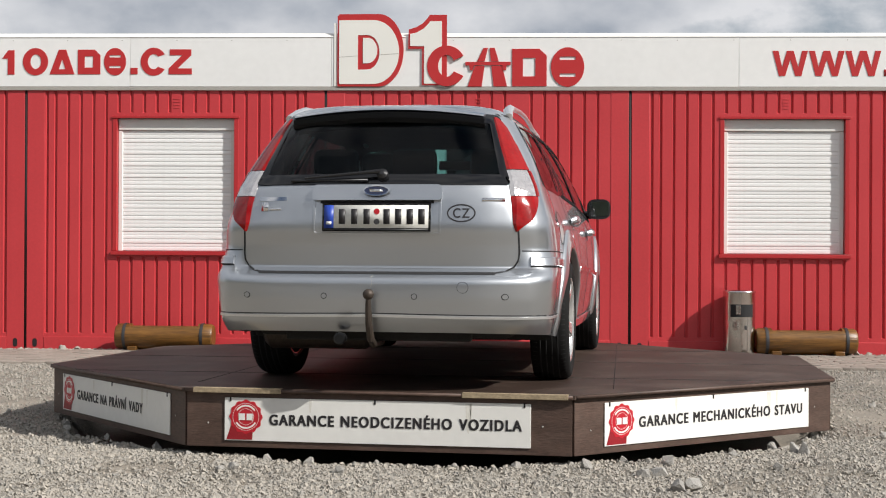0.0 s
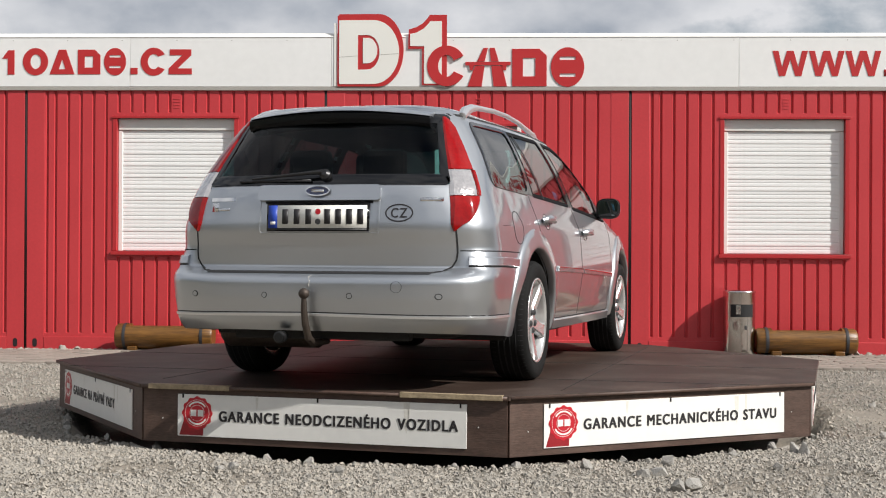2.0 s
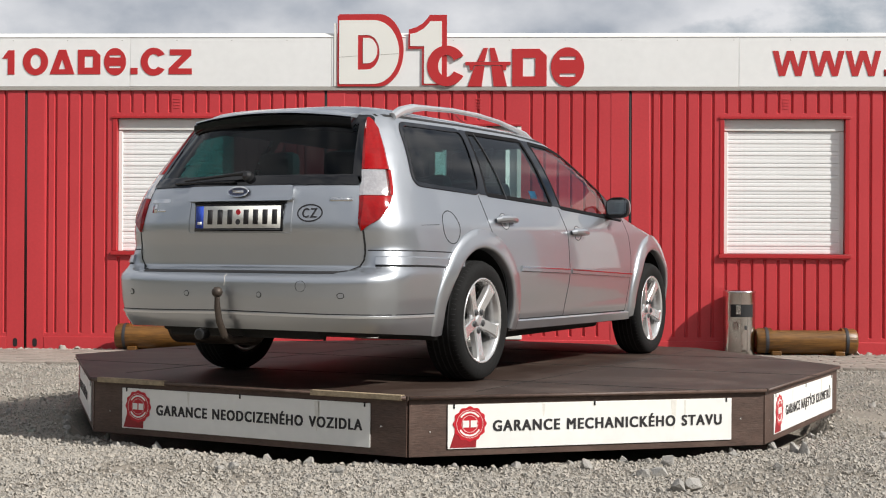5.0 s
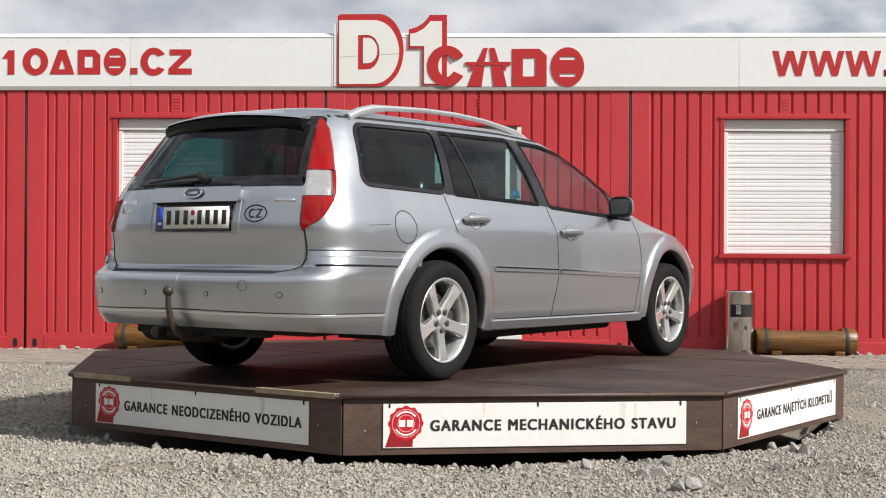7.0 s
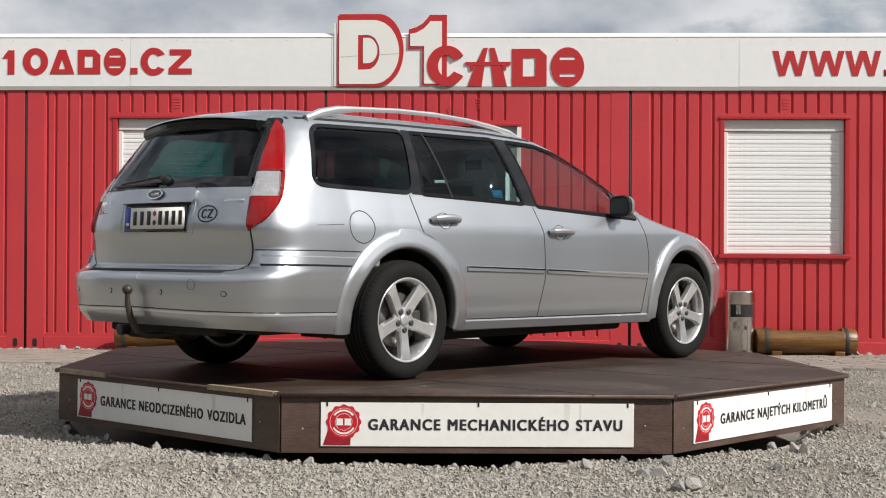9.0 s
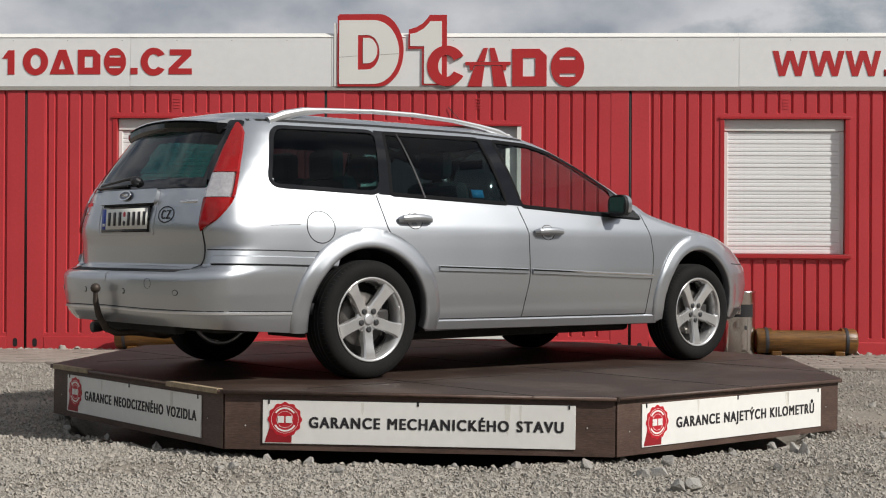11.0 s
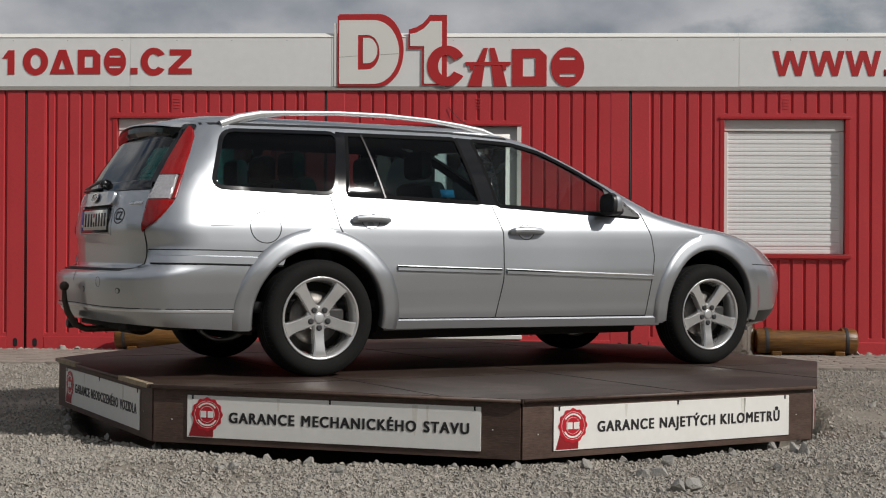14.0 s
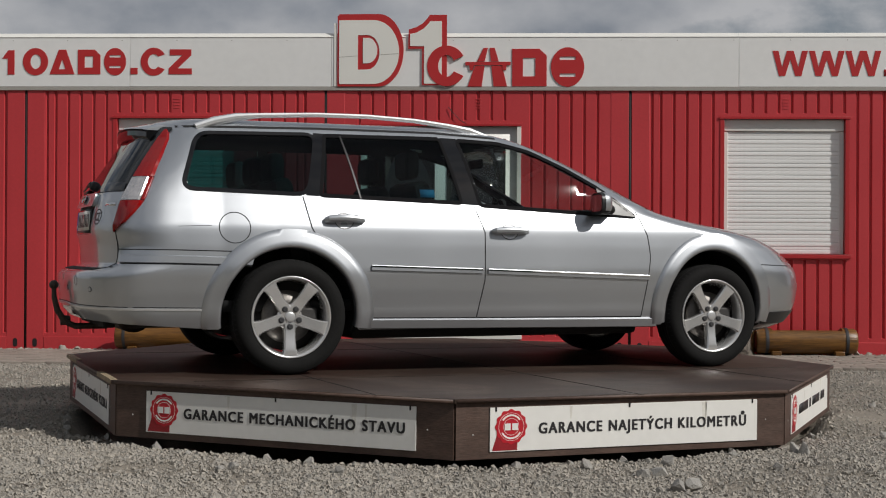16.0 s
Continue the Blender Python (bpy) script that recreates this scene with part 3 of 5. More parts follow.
def build_address():
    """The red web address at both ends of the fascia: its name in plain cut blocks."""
    k, y = 1 / 176.4, -0.0225
    sign = thing("web_address", WALL, "red web address lettering on the white fascia", "lettering", "fascia lettering")
    place = lambda a: -4.4876 + a * k
    up = lambda b: 3.012 - (b - 84.5) / 179.6
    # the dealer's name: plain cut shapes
    round_ = lambda cx, cy, rx, ry: bow(cx, cy, rx, ry, 0, 360, 32)[:-1]
    blocks = (([(5, 103), (16, 88), (27, 88), (27, 131.5), (15, 131.5), (15, 103)], []),
              (round_(64.5, 108.5, 22.5, 24.5), [round_(65, 108.5, 9.5, 13)]),
              ([(90, 131), (106, 87), (119, 87), (134, 131)], [[(106, 122), (112, 104), (118, 122)]]),
              ([(140, 131), (140, 87), (170, 87), (180, 97), (180, 131)], [[(152, 119), (152, 99), (167, 99), (167, 119)]]),
              (round_(206, 108.5, 19.5, 24.5), [[(196, 101), (196, 97), (216, 97), (216, 101)], [(196, 120), (196, 116), (216, 116), (216, 120)]]))
    for pts, holes in blocks:
        flat = lambda ring: [(place(a), up(b)) for a, b in ring]
        part("letter_block", slab(bmesh.new(), flat(pts), 0.005, [flat(h) for h in holes]), M_LETTER_RED, sign, "red cut block", at=pose(0, y, 0), smooth=False)
    heavy = (bow(274.5, 108.5, 23, 25, 32, 328, 40) + bow(274.5, 108.5, 10.5, 13.5, 318, 42, 30),
             [(303, 86.5), (341, 86.5), (341, 97), (317, 120.5), (342, 120.5), (342, 131), (301, 131), (301, 120.5), (325, 97), (303, 97)],
             [(233.5, 119.5), (246, 119.5), (246, 131), (233.5, 131)])
    for pts in heavy:
        part("letter", slab(bmesh.new(), [(place(a), up(b)) for a, b in pts], 0.005), M_LETTER_RED, sign, "red cut-out character", at=pose(0, y, 0), smooth=False)
    other = thing("web_address", WALL, "red web address lettering on the white fascia", "lettering", "fascia lettering")
    for a, b in ((1368, 1430), (1432, 1494), (1496, 1558)):
        x0, k = 3.176 + (a - 1368) / 181.0, (b - a) / 181.0
        top, low = 2.983, 2.737
        w = [(0, top), (0.165, top), (0.27, low + 0.085), (0.405, top), (0.595, top), (0.73, low + 0.085), (0.835, top), (1, top), (0.815, low), (0.645, low), (0.5, top - 0.085), (0.355, low), (0.185, low)]
        part("letter", slab(bmesh.new(), [(x0 + u * k, z) for u, z in w], 0.005), M_LETTER_RED, other, "red cut-out character", at=pose(0, y, 0), smooth=False)
    part("letter", boxed(4.255, 4.325, 0.0, 0.005, 2.737, 2.80), M_LETTER_RED, other, at=pose(0, y, 0))


build_address()


# ---------------------------------------------------------------- things along the wall
def build_bin():
    b = thing("ash_bin", WALL @ pose(2.835, -0.18, 0.015), "brushed stainless steel ash bin standing by the red wall", "bin")
    part("bin_body", lathe(bmesh.new(), [(0.146, 0.0), (0.150, 0.01), (0.152, 0.30), (0.152, 0.604), (0.157, 0.608), (0.157, 0.622), (0.150, 0.624), (0.142, 0.600), (0.0, 0.596)], 48), M_STEEL, b, sharp=50)
    bm = bmesh.new()
    rows = []
    for k in range(17):
        a = radians(-90 - 42 + 88 * k / 16)
        rows.append([bm.verts.new((0.1534 * math.cos(a), 0.1534 * math.sin(a), z)) for z in (0.375, 0.495)])
    for p, q in zip(rows, rows[1:]):
        bm.faces.new((p[0], q[0], q[1], p[1]))
    part("bin_mouth", bm, M_SEAM, b, "black opening")
    part("ash_flap", boxed(-0.035, 0.012, -0.156, -0.148, 0.40, 0.49, 0.003), M_STEEL, b, at=pose(0, 0, 0, 0, 0, -8))
    part("lock", boxed(-0.012, 0.012, -0.157, -0.150, 0.255, 0.295, 0.003), M_STRAP, b, at=pose(0, 0, 0, 0, 0, 14))
    part("seam", boxed(0.0, 0.002, -0.1533, -0.150, 0.01, 0.37), M_DARK_FRAME, b, at=pose(0, 0, 0, 0, 0, 20))


def build_log(x):
    """A hollowed log planter on two bearers with iron bands."""
    log = thing("log_planter", WALL @ pose(x - 0.012, -0.20, 0.012), "yellow-stained hollowed log planter with black bands on bearers", "planter", "log planters by the wall")
    length, r = 0.955, 0.128
    bm = bmesh.new()
    stations = [(-length / 2, 0.86), (-length / 2 + 0.02, 0.97), (-0.335, 1.0), (-0.33, 1.0), (-0.15, 1.01), (0.0, 1.0), (0.2, 0.99), (0.33, 1.0), (0.335, 1.0), (length / 2 - 0.02, 0.96), (length / 2, 0.85)]
    rows = []
    for px, f in stations:
        row = []
        for k in range(28):
            a = 2 * math.pi * k / 28
            rr = r * f * (1 + 0.02 * noise.noise((px * 3 + x, math.cos(a) * 1.5, math.sin(a) * 1.5)))
            z = rr * math.sin(a)
            if abs(px) <= 0.331:
                z = min(z, r * 0.80)
            row.append(bm.verts.new((px, rr * math.cos(a), 0.145 + z)))
        rows.append(row)
    for p, q in zip(rows, rows[1:]):
        for k in range(28):
            bm.faces.new((p[k], p[(k + 1) % 28], q[(k + 1) % 28], q[k]))
    bm.faces.new(rows[0][::-1])
    bm.faces.new(rows[-1])
    bmesh.ops.recalc_face_normals(bm, faces=bm.faces[:])
    part("log", bm, M_LOG, log, sharp=35)
    part("soil", boxed(-0.31, 0.31, -0.062, 0.062, 0.20, 0.2435), M_SOIL, log, "dark soil in the hollow")
    for px in (-0.385, 0.375):
        part("iron_band", lathe(bmesh.new(), [(r + 0.0035, -0.015), (r + 0.005, 0.0), (r + 0.0035, 0.015), (r - 0.01, 0.0)], 32, Matrix.Translation((px, 0, 0.145)) @ pose(0, 0, 0, 0, 90, 0), closed=True), M_STRAP, log, "black iron band")
    for px in (-0.30, 0.30):
        part("bearer", boxed(px - 0.045, px + 0.045, -0.135, 0.12, -0.02, 0.055, 0.008), M_LOG, log)


cable = part("cable", tube([(0.004, -0.012, 2.43), (0.05, -0.02, 2.375), (0.12, -0.02, 2.30), (0.188, -0.014, 2.262)], 0.0032, 6), M_TRIM_BLACK, at=WALL)
tagged(cable, "thin dark cable running down the red wall from a vent", "cable")
build_bin()
build_log(-2.745)
build_log(3.480)


# ---------------------------------------------------------------- the turntable
R_DECK, FIRST = 2.428, -159.2       # corner radius, angle of the first corner in the table's own space
UNEVEN = (0.2, 0.75, 0.5, 0.2, 0.0, -0.2, -0.3, -0.7)     # the corners are a little out of true
turntable = thing("turntable", Matrix.Identity(4), "low octagonal brown plywood turntable with white banners on its sides", "turntable")


def corner(k, r=R_DECK):
    a = radians(FIRST + 45 * k + UNEVEN[k % 8])
    return Vector((r * math.cos(a), r * math.sin(a), 0))


def build_seal(parent, at):
    """A round scalloped seal with a ribbon, printed on a banner."""
    ring = []
    for k in range(96):
        a = 2 * math.pi * k / 96
        r = 0.0800 + 0.0036 * math.cos(12 * a)
        ring.append((r * math.cos(a), 0.012 + r * math.sin(a)))
    rib = part("seal_ribbon", slab(bmesh.new(), [(-0.068, -0.01), (-0.097, -0.098), (-0.055, -0.098), (0.0, -0.098), (0.032, -0.098), (0.035, -0.03)], 0.001), M_SEAL_DARK, parent, "dark red printed ribbon", at=at @ pose(0, -0.001, 0), smooth=False)
    seal = part("seal", slab(bmesh.new(), ring, 0.001), M_SEAL, parent, "round red scalloped seal print", at=at @ pose(0, -0.0022, 0), smooth=False)
    for r in (0.066, 0.040):
        bm = slab(bmesh.new(), arc(0, 0.012, r, r, 0, 360, 40)[:-1], 0.0006, [arc(0, 0.012, r - 0.0016, r - 0.0016, 0, 360, 40)[:-1]])
        part("seal_ring", bm, M_BANNER, seal, at=pose(0, -0.0009, 0), smooth=False)
    for a0, a1 in ((35, 145), (-150, -30)):
        out, inn = arc(0, 0.012, 0.058, 0.058, a0, a1, 16), arc(0, 0.012, 0.050, 0.050, a1, a0, 16)
        part("seal_band", slab(bmesh.new(), out + inn, 0.0006), M_BANNER, seal, at=pose(0, -0.0009, 0), smooth=False)
    for x0, x1 in ((-0.034, -0.004), (0.004, 0.034)):
        part("seal_block", boxed(x0, x1, -0.0012, 0.0, -0.004, 0.028, 0.0), M_BANNER, seal, at=pose(0, -0.0009, 0), smooth=False)


def build_turntable():
    top = bmesh.new()
    ring = [corner(k, R_DECK + 0.012) for k in range(8)]
    up = [top.verts.new((p.x, p.y, 0.0)) for p in ring]
    low = [top.verts.new((p.x, p.y, -0.020)) for p in ring]
    top.faces.new(up)
    top.faces.new(low[::-1])
    for k in range(8):
        top.faces.new((low[k], low[(k + 1) % 8], up[(k + 1) % 8], up[k]))
    bmesh.ops.recalc_face_normals(top, faces=top.faces[:])
    deck = part("deck", top, M_DECK, turntable, "dark brown plywood deck", smooth=False)
    # joints between the deck's sheets, and scrapes
    for x in (-1.25, 0.0, 1.25):
        y = 2.15 if x else 2.3
        part("deck_joint", boxed(x - 0.0025, x + 0.0025, -y + abs(x) * .15, y - abs(x) * .15, 0.0, 0.0016), M_SEAM, deck)
    for y in (-1.05, 1.05):
        part("deck_joint", boxed(-1.9, 1.9, y - 0.002, y + 0.002, 0.0, 0.0012), M_SEAM, deck)
    words = {0: "GARANCE MECHANICKÉHO STAVU", 1: "GARANCE NAJETÝCH KILOMETRŮ", 7: "GARANCE NEODCIZENÉHO VOZIDLA", 6: "GARANCE NA PRÁVNÍ VADY", 2: "", 3: "", 4: "", 5: ""}
    for k in range(8):
        a, b = corner(k, R_DECK - 0.008), corner(k + 1, R_DECK - 0.008)
        mid, along, length = (a + b) / 2, (b - a).normalized(), (b - a).length
        m = Matrix.Translation(mid) @ Matrix.Rotation(math.atan2(along.y, along.x), 4, "Z")
        side = part("side_board", boxed(-length / 2 + 0.006, length / 2 - 0.006, 0.0, 0.018, -0.285, -0.021, 0.002), M_SKIRT, turntable, at=m)
        part("edge_band", boxed(-length / 2 + 0.002, length / 2 - 0.002, -0.0225, -0.0150, -0.0185, -0.0015), M_SKIRT, side)
        part("side_batten", boxed(-length / 2 + 0.03, length / 2 - 0.03, 0.02, 0.06, -0.26, -0.21), M_DARK_FRAME, side)
        for x, z in ((-0.83, -0.17), (0.80, -0.15)):
            part("screw", rivet_mesh(), M_DARK_FRAME, side, at=pose(x, -0.001, z) @ Matrix.Scale(0.9, 4))
        if k in (5,):
            continue
        bx0, bx1, bz0, bz1 = -0.745, 0.745, -0.252, -0.045
        ban = part("banner", boxed(bx0, bx1, -0.007, -0.001, bz0, bz1, 0.0015), M_BANNER, side, "white printed banner board")
        zc = (bz0 + bz1) / 2
        build_seal(ban, pose(bx0 + 0.108, -0.0075, zc))
        for x in (bx0 + 0.03, 0.0, bx1 - 0.03):
            part("nail", boxed(x - 0.004, x + 0.004, -0.0095, -0.007, bz1 - 0.018, bz1 + 0.004), M_SEAM, ban)
        for n_run, (x, w, h) in enumerate(((0.41, 0.030, 0.15), (0.455, 0.012, 0.10), (-0.30, 0.016, 0.07))):
            ring = [(x, bz1 - 0.004), (x + w * 0.2, bz1 - h * 0.8), (x + w * 0.5, bz1 - h), (x + w * 0.8, bz1 - h * 0.7), (x + w, bz1 - 0.004)]
            part("dirt_run", slab(bmesh.new(), [(px + 0.03 * math.sin(k * 3 + n_run), pz) for px, pz in ring], 0.0004), M_STREAK, ban, at=pose(0, -0.0074, 0), smooth=False)
        if words[k]:
            start, width = {0: (0.226, 1.206), 1: (0.255, 1.165), 7: (0.227, 1.219), 6: (0.235, 0.92)}[k]
            for word, x, scale in words_of(words[k], width):
                part("banner_word", writing(word, 0, 0.049, 0.001, 0.055, scale), M_INK, ban, "dark grey capital lettering", at=pose(bx0 + start + x, -0.0085, zc), smooth=False)
        else:
            for x0, x1 in ((-0.48, -0.12), (-0.07, 0.0), (0.05, 0.36), (0.41, 0.58)):
                part("banner_writing", boxed(x0, x1, -0.0085, -0.007, zc - 0.022, zc + 0.028), M_INK, ban)
    # worn edge strips of bare wood on the deck's rim
    for k, s0, s1 in ((7, -0.90, -0.46), (7, 0.42, 0.92)):
        a, b = corner(k, R_DECK + 0.012), corner(k + 1, R_DECK + 0.012)
        mid, along = (a + b) / 2, (b - a).normalized()
        m = Matrix.Translation(mid) @ Matrix.Rotation(math.atan2(along.y, along.x), 4, "Z")
        part("edge_strip", boxed(s0, s1, -0.006, 0.03, -0.022, 0.003, 0.002), M_RAW_WOOD, deck, "worn bare wooden edge strip", at=m)
    bm = bmesh.new()
    lathe(bm, [(1.55, -0.33), (1.55, -0.03), (1.45, -0.03), (1.45, -0.33)], 48, closed=True)
    part("bearing_ring", bm, M_DARK_FRAME, turntable)
    for k in range(8):
        a = corner(k, R_DECK - 0.08)
        m = Matrix.Rotation(math.atan2(a.y, a.x), 4, "Z")
        part("joist", boxed(0.2, R_DECK - 0.09, -0.03, 0.03, -0.14, -0.021), M_DARK_FRAME, turntable, at=m)


build_turntable()


# ---------------------------------------------------------------- the car: a silver estate
# Its own space: x forward, y to its left, z up from the deck; the body's middle plane lies at y = MID.
MID = -0.018
REAR_AXLE, FRONT_AXLE, HUB_Z = -1.336, 1.418, 0.315
# the plan is drawn first, then its lengths and widths are trued along the car
TRUE_X = ((-2.45, -2.2, -1.9, -1.6, -0.85, -0.1, 0.9, 1.15, 1.42, 2.0, 2.45), (0.0, 0.006, 0.045, 0.054, 0.056, 0.036, 0.034, 0.014, -0.013, -0.045, -0.058))
TRUE_W = ((-2.45, -2.15, -1.95, -1.7, -1.4, 1.5, 2.4), (1.03, 1.047, 1.01, 0.978, 0.968, 0.957, 0.957))
BODY_OFF = 0.012     # the body sits a little to the left of its wheels


def trued(x):
    return x + float(np.interp(x, *TRUE_X))


car = thing("estate_car", Matrix.Identity(4), "silver metallic estate car with tow bar parked on a brown turntable", "car")

LINE_Z = np.array([0.17, 0.21, 0.29, 0.335, 0.355, 0.45, 0.535, 0.552, 0.566, 0.582, 0.70, 0.77, 0.805, 0.90, 0.93, 0.97, 1.00, 1.08, 1.15, 1.22, 1.29, 1.34, 1.365, 1.385, 1.40, 1.415, 1.425, 1.43])
HALF_W = np.array([0.79, 0.855, 0.878, 0.888, 0.888, 0.902, 0.911, 0.912, 0.912, 0.911, 0.9025, 0.8955, 0.8905, 0.8570, 0.8455, 0.8315, 0.8205, 0.789, 0.757, 0.7195, 0.677, 0.640, 0.615, 0.585, 0.545, 0.46, 0.34, 0.10])
X_REAR = np.array([-2.18, -2.245, -2.32, -2.362, -2.372, -2.386, -2.386, -2.372, -2.345, -2.255, -2.262, -2.277, -2.2765, -2.260, -2.253, -2.240, -2.225, -2.182, -2.142, -2.100, -2.060, -2.028, -2.005, -1.98, -1.945, -1.86, -1.70, -1.2])
X_FRONT = np.array([2.13, 2.34, 2.415, 2.44, 2.445, 2.46, 2.44, 2.432, 2.424, 2.41, 2.26, 2.10, 1.945, 1.36, 1.22, 1.12, 1.05, 0.89, 0.74, 0.59, 0.43, 0.29, 0.19, 0.09, -0.03, -0.24, -0.55, -0.9])
FINE_Z = np.linspace(0.17, 1.43, 400)


def smoothed(v, r=7):
    f = np.interp(FINE_Z, LINE_Z, v)
    k = np.ones(r) / r
    return np.convolve(np.pad(f, r // 2, mode="edge"), k, "valid")


F_W, F_R, F_F = smoothed(HALF_W, 9), smoothed(X_REAR, 7), smoothed(X_FRONT, 13)
L_REAR, N_REAR, N_FRONT = 0.40, 3.6, 2.3


def at_z(f, z):
    return float(np.interp(z, FINE_Z, f))


def front_len(z):
    return float(np.interp(z, (0.2, 0.6, 0.85, 0.95, 1.1, 1.43), (0.75, 0.75, 0.65, 0.42, 0.40, 0.30)))


def taper(x):
    return 1.0 - 0.0135 * (x - 0.15) ** 2 - 0.07 * max(0.0, -1.3 - x) ** 2


def rear_limit(y, z):
    """How far back the body reaches; beside the tailgate the bumper's corners stand higher."""
    x = at_z(F_R, z)
    if 0.50 < z < 0.69 and abs(y) > 0.645:
        k = min(1.0, (abs(y) - 0.645) / 0.15) * min(1.0, max(0.0, (0.685 - z) / 0.10))
        x = x * (1 - k) + min(x, -2.368) * k
    return x


def half_width(x, z):
    """The body's half width at x and z."""
    w, xr, xf = at_z(F_W, z), rear_limit(0.8, z), at_z(F_F, z)
    k = taper(x)
    lf = front_len(z)
    if x < xr + L_REAR:
        u = min(1.0, (xr + L_REAR - x) / L_REAR)
        k *= max(0.0, 1 - u ** N_REAR) ** (1 / N_REAR)
    elif x > xf - lf:
        u = min(1.0, (x - xf + lf) / lf)
        k *= max(0.0, 1 - u ** N_FRONT) ** (1 / N_FRONT)
    return w * k


def rear_x(y, z):
    """Where the rear face lies at y (from the middle plane) and z."""
    w, xr = at_z(F_W, z), rear_limit(y, z)
    x = xr
    for _ in range(6):
        u = min(0.9999, abs(y) / (w * taper(x)))
        x = xr + L_REAR - L_REAR * (1 - u ** N_REAR) ** (1 / N_REAR)
    return x


def contour(z):
    """Half the body's outline at height z, from the rear's middle to the front's middle, as (x, half width)."""
    w, xr, xf, lf = at_z(F_W, z), at_z(F_R, z), at_z(F_F, z), front_len(z)
    pts = []
    for k in range(41):
        t = math.pi / 2 * (k / 40)
        x = xr + L_REAR - L_REAR * math.cos(t) ** (2 / N_REAR)
        y = w * taper(x) * math.sin(t) ** (2 / N_REAR)
        x += (rear_limit(y, z) - xr) * math.cos(t) ** (2 / N_REAR)
        pts.append((x, w * taper(x) * math.sin(t) ** (2 / N_REAR)))
    a, b = xr + L_REAR, xf - lf
    for k in range(1, 150):
        x = a + (b - a) * k / 150
        pts.append((x, w * taper(x)))
    for k in range(25):
        t = math.pi / 2 * (1 - k / 24)
        x = xf - lf + lf * math.cos(t) ** (2 / N_FRONT)
        pts.append((x, w * taper(x) * math.sin(t) ** (2 / N_FRONT)))
    return pts


def inside(p, ring):
    x, z = p
    hit = False
    for (x0, z0), (x1, z1) in zip(ring, ring[1:] + ring[:1]):
        if (z0 > z) != (z1 > z) and x < (x1 - x0) * (z - z0) / (z1 - z0) + x0:
            hit = not hit
    return hit


# openings and shut lines of the side, as (x, z)
QUARTER = rounded([(-1.905, 1.005), (-1.800, 1.318), (-1.13, 1.330), (-1.22, 0.982)], 0.07)
REAR_WIN = rounded([(-1.150, 0.980), (-1.085, 1.325), (-0.375, 1.330), (-0.300, 0.950)], 0.02)
FRONT_WIN = rounded([(-0.185, 0.938), (-0.265, 1.325), (0.00, 1.314), (0.20, 1.268), (0.42, 1.168), (0.62, 1.055), (0.84, 0.885)], 0.03)
REAR_DOOR = [(-1.252, 0.972), (-1.216, 0.801), (-1.17, 0.716), (-1.056, 0.621), (-0.953, 0.469), (-0.916, 0.305), (-0.22, 0.296), (-0.178, 0.506), (-0.172, 0.781), (-0.223, 0.933), (-0.30, 1.352), (-1.12, 1.350)]
FRONT_DOOR = [(-0.22, 0.296), (-0.178, 0.506), (-0.172, 0.781), (-0.223, 0.933), (-0.30, 1.352), (0.03, 1.345), (0.24, 1.288), (0.46, 1.186), (0.66, 1.072), (0.845, 0.915), (0.907, 0.769), (0.924, 0.649), (0.87, 0.285)]


def arch_centre(x):
    return REAR_AXLE if x < 0 else FRONT_AXLE


def lower_edge(x):
    """How low the painted shell reaches."""
    return float(np.interp(x, (-2.4, -1.7, -1.5, -1.3, 1.3, 1.6), (0.298, 0.245, 0.232, 0.235, 0.235, 0.17)))


def panel_of(x, y, z, nx):
    """The body panel to which a place on the shell belongs; an empty word where the shell is open."""
    if math.hypot(x - arch_centre(x), z - HUB_Z) < 0.395 and abs(y) > 0.45:
        return ""
    if abs(y) > 0.5 and (inside((x, z), QUARTER) or inside((x, z), REAR_WIN) or inside((x, z), FRONT_WIN)) and x > -1.93:
        return ""
    if z > 0.935 and z < 1.375 and x > -0.1 and abs(y) < at_z(F_W, z) * 0.93 and nx > 0.25 and not inside((x, z), FRONT_DOOR):
        return "windscreen"
    rx = at_z(F_R, z)
    if z > 0.575 and x < rx + 0.2 and abs(y) < (0.655 if z < 0.672 else 0.72) and nx < -0.3:
        if 0.998 < z < 1.335 and abs(y) < 0.625 - (z - 1.0) * 0.29:
            return ""
        return "tailgate"
    if z > 1.352:
        return "roof"
    if z < 0.662 and x < -1.50:
        return "rear_bumper"
    if inside((x, z), FRONT_DOOR):
        return "front_door"
    if inside((x, z), REAR_DOOR):
        return "rear_door"
    if x < -0.9:
        return "quarter_panel"
    if x > 1.72 and z < 0.61:
        return "front_bumper"
    if x > 0.85 and nx > -0.2 and abs(y) < 0.70 and z > 0.62:
        return "bonnet"
    if x > 0.5:
        return "wing"
    return "sill" if z < 0.4 else "pillar"


